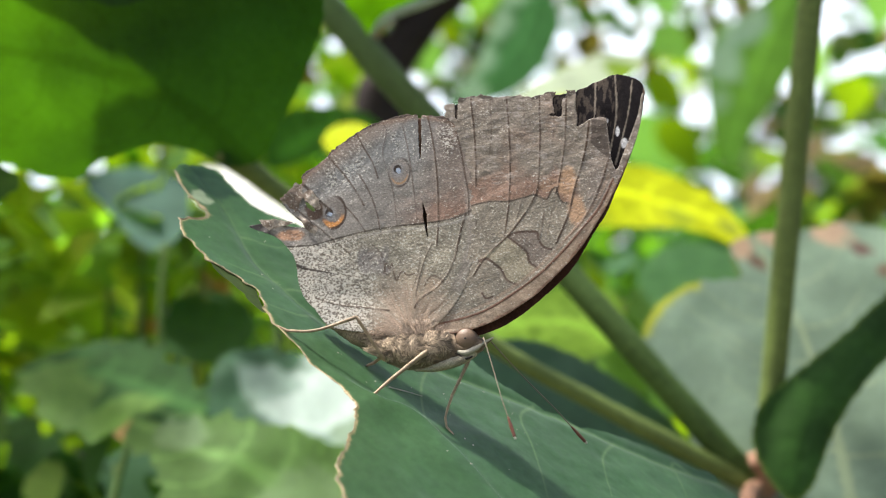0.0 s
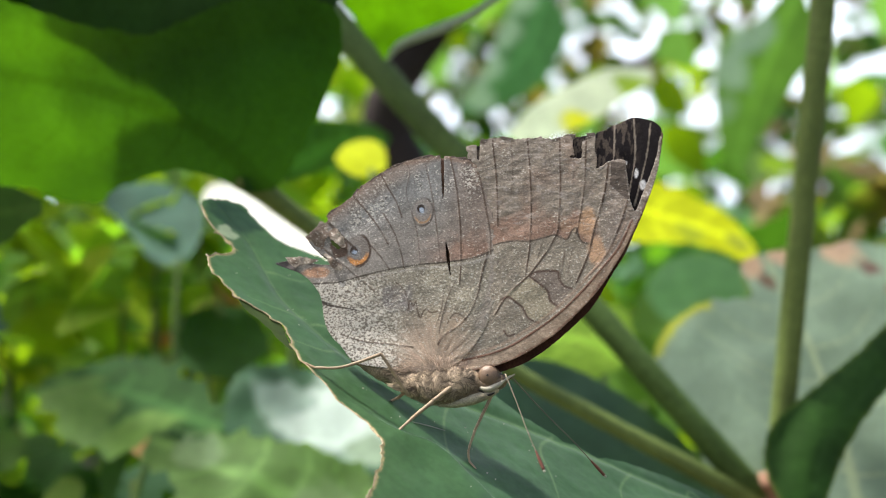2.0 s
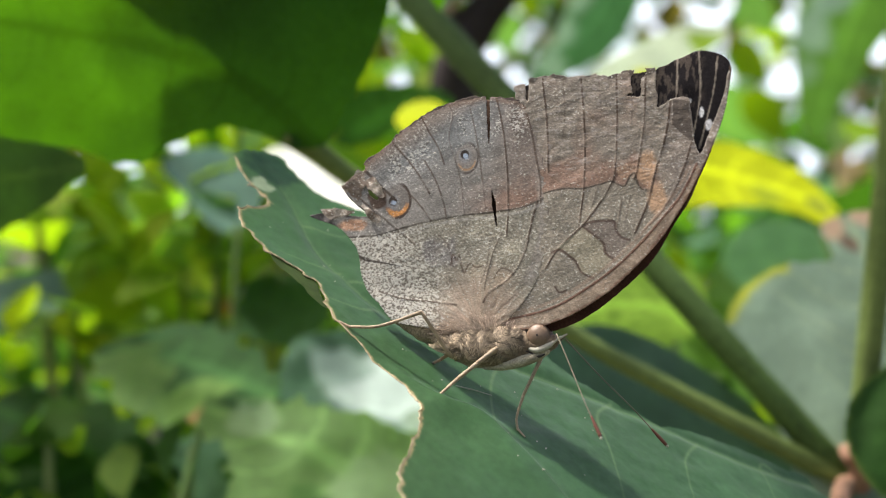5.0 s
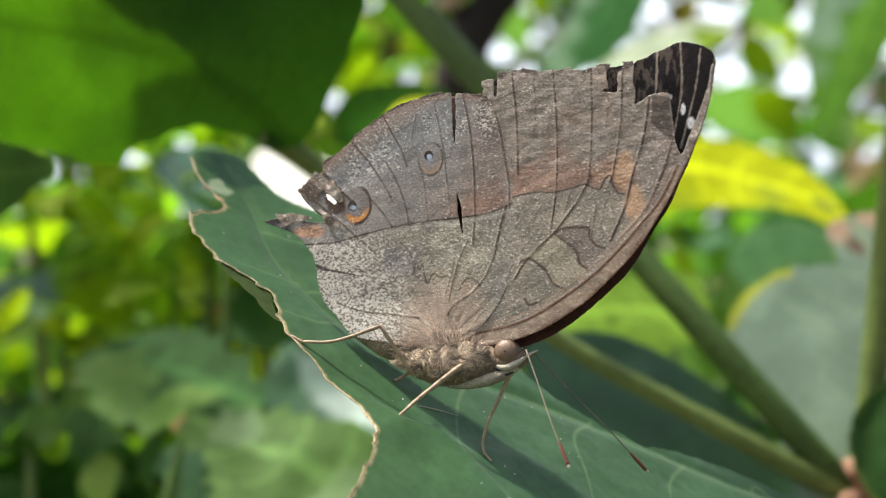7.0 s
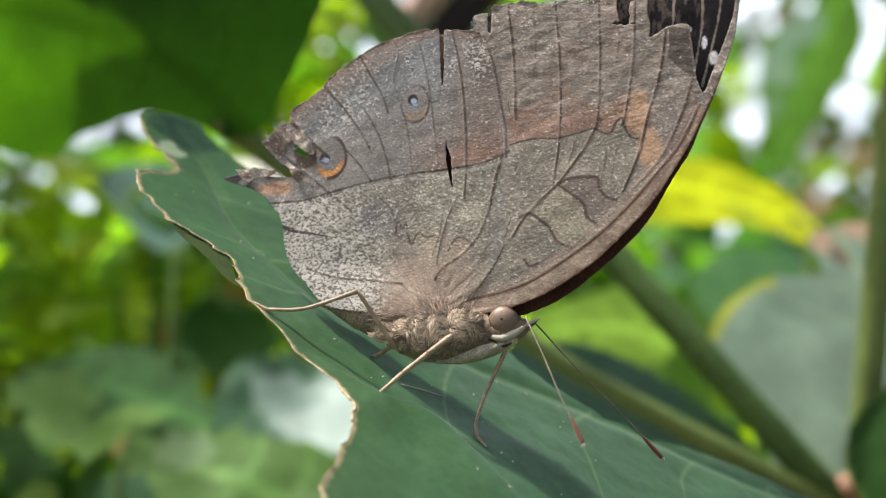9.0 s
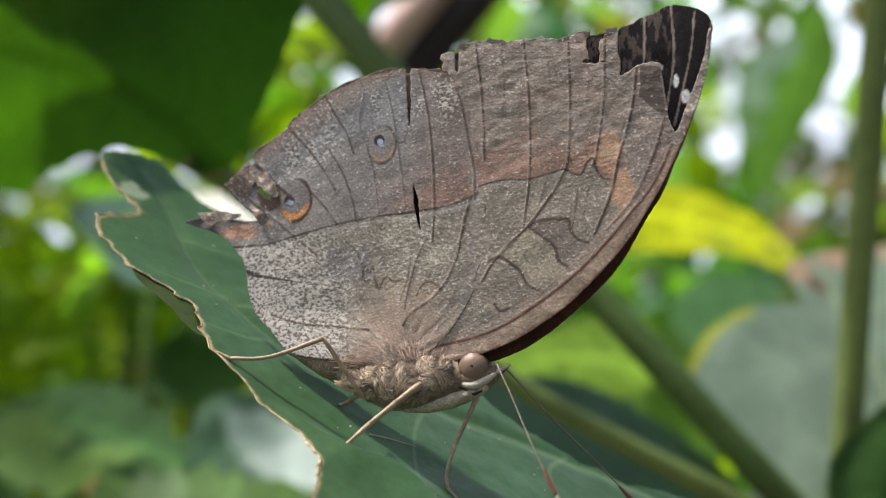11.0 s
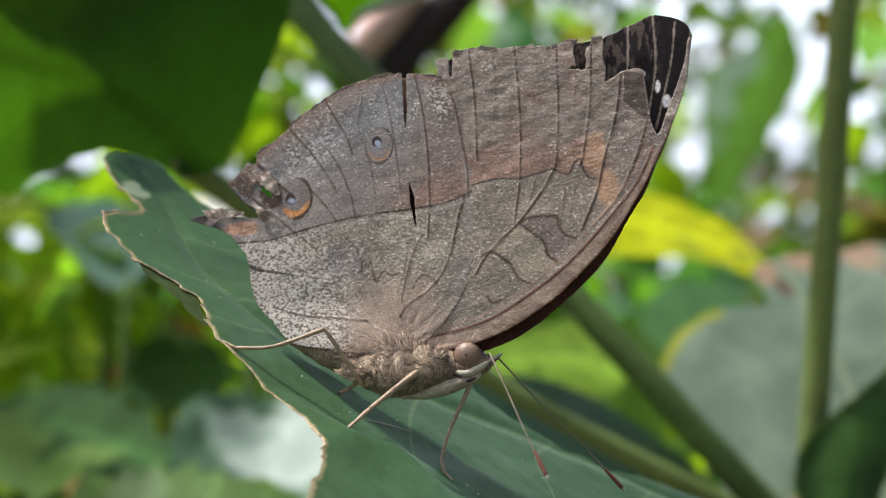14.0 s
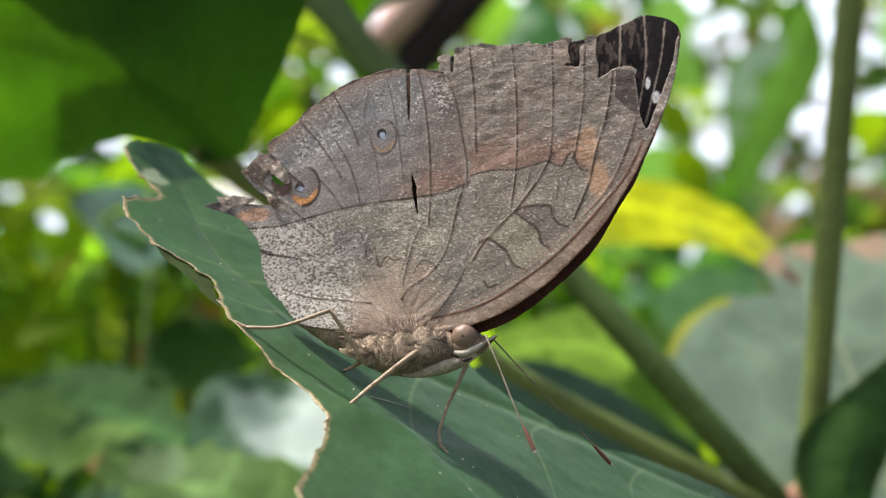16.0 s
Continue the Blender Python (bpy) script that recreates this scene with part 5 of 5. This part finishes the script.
loose_leaf(pose(-0.0400, 0.3300, 0.0450, -30.84, 0, 5.71), [(-28.6, -15.9), (-32.0, 2.0), (-25.0, 12.0), (-10.8, 16.0), (6.0, 14.0), (15.0, 6.0), (7.9, -2.0), (-10.7, -8.0)],
           (0.06, 0.15, 0.035), "green leaf in half shade", 52, [(-24, -8), (-8, 4), (10, 6)])
# whitish tint and yellow patch are sunlight painted into the leaf
loose_leaf(pose(0.0400, 0.3000, 0.0600, -41.85, 0, 5.71), [(-20, -16), (-10, -2), (4, 10), (20, 20), (34, 25), (44, 24), (38, 13), (26, 3), (14, -8), (0, -16), (-12, -21)],
           (0.46, 0.55, 0.38), "leaf painted pale as sunlit, with a yellow-lit edge", 53, skin=BLUE_LEAF,
           patches=((8, -10, 8, (0.50, 0.54, 0.012)), (34, 12, 9, (0.22, 0.35, 0.03))))
loose_leaf(pose(-0.1200, 0.3000, -0.0100, -50.05, 0, 5.71), [(-48.3, 1.0), (-40.6, 8.1), (-28.3, 7.1), (-21.7, -1.6), (-24.7, -12.4), (-33.3, -20.4), (-42.0, -25.2), (-50.4, -15.3)],
           (0.13, 0.21, 0.03), "light green leaf on a shrub", 54, [(-12, -8), (-30, 0), (-52, -10)])
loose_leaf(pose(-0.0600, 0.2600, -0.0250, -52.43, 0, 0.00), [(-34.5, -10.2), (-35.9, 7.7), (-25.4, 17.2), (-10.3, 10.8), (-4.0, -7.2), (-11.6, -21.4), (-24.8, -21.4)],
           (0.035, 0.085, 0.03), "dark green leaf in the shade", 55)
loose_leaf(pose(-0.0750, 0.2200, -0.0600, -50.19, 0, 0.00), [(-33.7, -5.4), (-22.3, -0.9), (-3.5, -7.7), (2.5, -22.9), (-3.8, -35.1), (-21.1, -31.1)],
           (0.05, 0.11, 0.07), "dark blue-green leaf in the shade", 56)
loose_leaf(pose(0.0900, 0.4000, -0.0100, -50.19, 0, 0.00), [(3.2, -1.3), (25.1, 19.5), (48.9, 15.3), (49.5, -9.3), (31.0, -24.8), (7.8, -24.8)],
           (0.07, 0.16, 0.07), "green leaf behind the stalks", 58)


loose_leaf(pose(-0.0900, 0.3400, -0.0150, -38.11, 0, 11.31), [(-12, 2), (-4, 12), (6, 9), (5, -2), (-5, -6)], (0.24, 0.12, 0.06), "curled brown dead leaf", 59)
loose_leaf(pose(-0.1000, 0.2400, -0.0600, -41.99, 0, 0.00), [(-16, 2), (-2, 4), (16, -3), (13, -8), (-4, -7), (-15, -3)], (0.33, 0.21, 0.11), "dry light brown dead leaf", 60)
loose_leaf(pose(-0.1100, 0.3000, -0.0300, -41.99, 0, 0.00), [(-8, 2), (-2, 5), (4, -2), (-4, -5)], (0.30, 0.14, 0.08), "small reddish dead leaf", 61)

# tint darkened in place of the shade it stands in
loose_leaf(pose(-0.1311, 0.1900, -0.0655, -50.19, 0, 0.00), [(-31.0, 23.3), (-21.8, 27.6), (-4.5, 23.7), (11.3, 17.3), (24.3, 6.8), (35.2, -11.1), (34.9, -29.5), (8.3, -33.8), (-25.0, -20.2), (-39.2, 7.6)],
           (0.016, 0.052, 0.010), "broad green leaf low down, shade put into its tint", 62, [(34, -28), (8, 2), (-30, 20)], torn=2.5, cell=1.2, bow=5.0)
loose_leaf(pose(-0.1904, 0.3000, -0.0270, -52.43, 0, 0.00), [(-24.4, -1.3), (-15.8, 12.3), (0.5, 18.7), (18.7, 16.0), (24.6, 4.1), (13.7, -7.4), (-0.9, -16.4), (-15.8, -23.3)],
           (0.12, 0.21, 0.15), "pale shining leaf in the sun", 63, skin=BLUE_LEAF)
loose_leaf(pose(-0.1002, 0.2900, -0.0228, -38.66, 0, 0.00), [(-4.9, 3.2), (1.4, 4.5), (5.3, -0.6), (1.6, -4.5), (-3.4, -2.5)],
           (0.30, 0.38, 0.30), "small pale leaf lit by the sun", 64, skin=BLUE_LEAF)
loose_leaf(pose(-0.0958, 0.2900, -0.0313, -38.66, 0, 0.00), [(-4.8, 2.0), (1.2, 4.6), (4.2, -1.7), (-0.6, -4.8)],
           (0.30, 0.38, 0.30), "small pale leaf lit by the sun", 65, skin=BLUE_LEAF)


def leafage(name, count, centre, half, size, tints, parent, seed, droop=0.4, upright=0.6, fuzz=0.0):
    """Many small folded leaves, joined into one mesh."""
    r = np.random.default_rng(seed)
    stations = np.array([0.0, 0.18, 0.42, 0.7, 1.0])
    widths = np.array([0.03, 0.30, 0.36, 0.22, 0.0])
    c = np.array(centre) + r.uniform(-1, 1, (count, 3)) * np.array(half)
    if fuzz:
        c = c + np.random.default_rng(seed + 7).normal(0, fuzz, (count, 3)) * np.array(half)
    l = r.uniform(*size, count)
    ang = r.uniform(0, 2 * np.pi, count)
    way = np.stack([np.cos(ang), np.sin(ang), r.normal(-droop, 0.4, count)], 1)
    way /= np.linalg.norm(way, axis=1, keepdims=True)
    up = r.normal(0, 1 - upright, (count, 3)) + (0, 0, 1)
    side = np.cross(way, up)
    side /= np.linalg.norm(side, axis=1, keepdims=True)
    nor = np.cross(side, way)
    fold, bend = r.uniform(0.05, 0.35, count), r.uniform(0.0, 0.35, count)
    verts = np.empty((count, 15, 3))
    for k, (s, w) in enumerate(zip(stations, widths)):
        for j, a in enumerate((-1, 0, 1)):
            verts[:, 3 * k + j] = c + l[:, None] * (way * s + side * (a * w) + nor * (abs(a) * w * fold - bend * s * s)[:, None])
    cells = np.array([(3 * k + j, 3 * k + j + 1, 3 * k + j + 4, 3 * k + j + 3) for k in range(4) for j in range(2)])
    faces = (np.arange(count)[:, None, None] * 15 + cells[None]).reshape(-1, 4)
    t = np.array(tints)
    pick = t[r.integers(0, len(t), count)] * r.uniform(0.75, 1.25, (count, 1))
    data = mesh_from(name, verts.reshape(-1, 3), faces, np.repeat(pick, 15, axis=0))
    data.materials.append(FOLIAGE)
    ob = new(name, data)
    ob.parent = parent
    ob["kind"] = "stuff"
    return ob


def shrub(centre, half, count, size, tints, label, seed, stems=5, **more):
    ground = -0.9
    hold = thing("shrub", pose(centre[0], centre[1], ground), label, "shrub", "shrubs of the thicket")
    r = np.random.default_rng(seed)
    base = np.array((centre[0], centre[1], ground))
    for _ in range(stems):
        top = np.array(centre) + r.uniform(-0.8, 0.8, 3) * np.array(half) - base
        tube("branch", [np.array((*r.normal(0, 0.02, 2), 0.0)) * 1000, top * (400, 400, 550) + r.normal(0, 15, 3), top * 1000], [2.6, 2.0, 1.0], STALK, hold, sides=7)
    leafage("leaves", count, np.array(centre) - base, half, size, tints, hold, seed + 1, **more)
    return hold


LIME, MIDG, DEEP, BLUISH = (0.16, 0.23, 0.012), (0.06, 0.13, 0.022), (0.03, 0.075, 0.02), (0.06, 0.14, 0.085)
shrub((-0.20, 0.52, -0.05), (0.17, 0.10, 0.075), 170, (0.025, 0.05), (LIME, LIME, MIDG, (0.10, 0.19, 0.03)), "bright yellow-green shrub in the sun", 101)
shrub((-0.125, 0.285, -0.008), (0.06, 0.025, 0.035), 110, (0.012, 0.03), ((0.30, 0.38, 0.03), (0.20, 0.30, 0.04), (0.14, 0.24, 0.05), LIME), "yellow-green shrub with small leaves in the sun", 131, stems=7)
shrub((-0.128, 0.178, -0.066), (0.045, 0.012, 0.018), 60, (0.010, 0.024), (DEEP, MIDG, DEEP, (0.10, 0.17, 0.03)), "low dark green shrub with small leaves", 165, stems=4)
shrub((0.36, 0.85, 0.03), (0.10, 0.05, 0.06), 60, (0.03, 0.06), ((0.20, 0.15, 0.09), (0.14, 0.11, 0.07), (0.10, 0.15, 0.05)), "half-dry brownish shrub of the thicket", 133)
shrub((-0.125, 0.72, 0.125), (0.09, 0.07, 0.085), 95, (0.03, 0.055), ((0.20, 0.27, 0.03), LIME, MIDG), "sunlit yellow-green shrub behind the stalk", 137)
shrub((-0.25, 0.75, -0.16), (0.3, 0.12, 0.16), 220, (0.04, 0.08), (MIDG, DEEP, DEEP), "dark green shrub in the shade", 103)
shrub((0.06, 0.38, -0.05), (0.08, 0.05, 0.05), 36, (0.03, 0.05), (LIME, MIDG, LIME), "bright green shrub in the sun", 155)
shrub((0.10, 0.85, -0.22), (0.55, 0.15, 0.25), 420, (0.05, 0.09), (MIDG, DEEP, BLUISH), "mixed green shrub of the thicket", 107)
# cluster added above the view to hold skylight off the big leaf
sky_blockers = leafage("leaves", 14, (-0.03 - 0.0705, 0.10 - 0.112, 0.205 + 0.052), (0.035, 0.025, 0.02), (0.04, 0.06), (DEEP, MIDG), plant, 116)
sky_blockers["label"] = "unseen leaves added above the plant to cut skylight"
# added where the big leaf hides it, to stop light from the horizon
shrub((-0.16, 0.34, 0.12), (0.08, 0.04, 0.045), 90, (0.04, 0.06), (DEEP, DEEP, MIDG), "hidden shrub added to block light behind the big leaf", 113, stems=4)
# leaves of these two hang unseen, added to dapple the leaves below
shrub((-0.34, 0.27, 0.20), (0.11, 0.08, 0.05), 16, (0.04, 0.07), (MIDG, DEEP), "tall shrub added out of view to cast dappled shade", 111, stems=4)
shrub((-0.25, 0.24, 0.21), (0.075, 0.07, 0.03), 15, (0.025, 0.045), (MIDG, DEEP), "thin-leaved shrub added out of view for more dappled shade", 161, stems=3)
shrub((-0.42, 1.05, -0.02), (0.38, 0.15, 0.16), 330, (0.05, 0.09), (MIDG, DEEP, LIME), "mid green shrub of the thicket", 117)
shrub((0.42, 1.0, -0.06), (0.30, 0.15, 0.12), 240, (0.05, 0.09), (MIDG, (0.11, 0.21, 0.14), BLUISH), "blue-green shrub of the thicket", 119)
shrub((0.0, 2.4, -0.12), (1.3, 0.3, 0.30), 900, (0.08, 0.14), (MIDG, DEEP, BLUISH), "wide hedge of mixed green leaves", 121, stems=9, fuzz=0.3)
shrub((0.30, 1.25, 0.12), (0.55, 0.25, 0.30), 150, (0.05, 0.10), ((0.11, 0.20, 0.06), (0.11, 0.21, 0.14), LIME), "tall green shrub against the sky", 109, droop=0.8)


shrub((0.50, 1.9, 0.46), (0.36, 0.15, 0.09), 85, (0.05, 0.09), ((0.04, 0.06, 0.03), (0.09, 0.07, 0.045), DEEP), "tall thin shrub with dark brownish leaves", 171, stems=4, fuzz=0.3)


def tree(x, y, height, spread_, seed, count):
    hold = thing("tree", pose(x, y, -0.9), "leafy green tree at the edge of the clearing", "tree", "trees behind the thicket")
    r = np.random.default_rng(seed)
    tube("trunk", [(0, 0, 0), (60, 0, height * 350), (-40, 30, height * 850)], [90, 70, 25], BARK, hold, sides=12, wobble=0.05)
    for k in range(7):
        a, h = r.uniform(0, 6.28), r.uniform(0.3, 0.8) * height * 1000
        tube("limb", [(0, 0, h), (math.cos(a) * spread_ * 400, math.sin(a) * spread_ * 400, h + 200), (math.cos(a) * spread_ * 850, math.sin(a) * spread_ * 850, h + 350)], [35, 22, 8], BARK, hold, sides=8)
    leafage("crown", count, (0, 0, height * 0.62), (spread_, spread_, height * 0.38), (0.12, 0.22), ((0.06, 0.10, 0.03), DEEP, (0.05, 0.09, 0.05), (0.11, 0.085, 0.05)), hold, seed + 1, fuzz=0.25)
    return hold


for k, (x, y, h) in enumerate(((-2.6, 5.2, 3.6), (-0.8, 6.0, 4.2), (1.0, 7.5, 3.4), (2.6, 6.2, 2.0), (4.4, 8.0, 4.0), (-4.5, 7.0, 4.4), (0.3, 10.0, 5.0))):
    tree(x, y, h, 1.1 + 0.15 * (k % 3), 201 + 3 * k, 1000 if x < 0 else 720)

# dark leaning branch
branch = thing("dead_branch", pose(-0.05, 0.55, 0.05), "dark leaning dead branch with flaking bark", "branch")
tube("wood", [(150, 90, -950), (90, 40, -300), (40, 8, -50), (14, 2, 22), (18, 0, 52), (36, 0, 84), (67, 0, 119), (74.5, 0, 127.5)], [30, 26, 20, 16, 14, 13, 13, 13], BARK, branch, sides=14, wobble=0.04)
tube("twig", [(20, 0, 62), (2, -10, 92), (-22, -20, 128)], [6, 5, 3], BARK, branch, sides=8, wobble=0.08)
tube("bark_flake", [(6, -10, 76), (16, -12, 92), (34, -12, 112), (48, -8, 126)], [5, 9, 9, 5], FLAKE, branch, "pinkish brown flaking bark", sides=8, wobble=0.15)

# ---------------------------------------------------------------- bright hazy sky low behind the trees
haze, tree_, shader, out = material("bright haze")
tree_.nodes.remove(shader)
light = node(tree_, "ShaderNodeEmission", Strength=1.65)
light.inputs["Color"].default_value = (0.89, 0.97, 1.08, 1)
tree_.links.new(light.outputs[0], out.inputs["Surface"])
data = mesh_from("backdrop", [(-60, 90, -2), (60, 90, -2), (60, 90, 45), (-60, 90, 45)], [(0, 1, 2, 3)])
data.materials.append(haze)
tagged(new("backdrop", data), "bright white hazy sky", "sky", kind="structure")

# ---------------------------------------------------------------- ground
data = bpy.data.meshes.new("ground")
bm = bmesh.new()
bmesh.ops.create_grid(bm, x_segments=60, y_segments=60, size=1.0)
for v in bm.verts:
    d = v.co.length
    v.co = Vector((v.co.x * 400 * d ** 2, v.co.y * 400 * d ** 2, -0.9 + 0.04 * noise.noise(v.co * 30)))
bm.to_mesh(data)
bm.free()
data.shade_smooth()
data.materials.append(SOIL)
tagged(new("ground", data), "brown leaf litter and soil", "ground", kind="structure")


def motions():
    """The near antenna lifts a little at the start; all else stands still."""
    base = antenna_near.location.copy()
    rows = [(0.0, 5.0), (0.4, 1.0), (0.7, 0.0), (3.2, 1.5), (5.5, -1.0), (6.2, 1.5), (8.7, -1.0), (11.0, -1.0), (16.0, 0.0)]
    walk(antenna_near, [(t, pose(*base, 0, a, 0)) for t, a in rows])


motions()
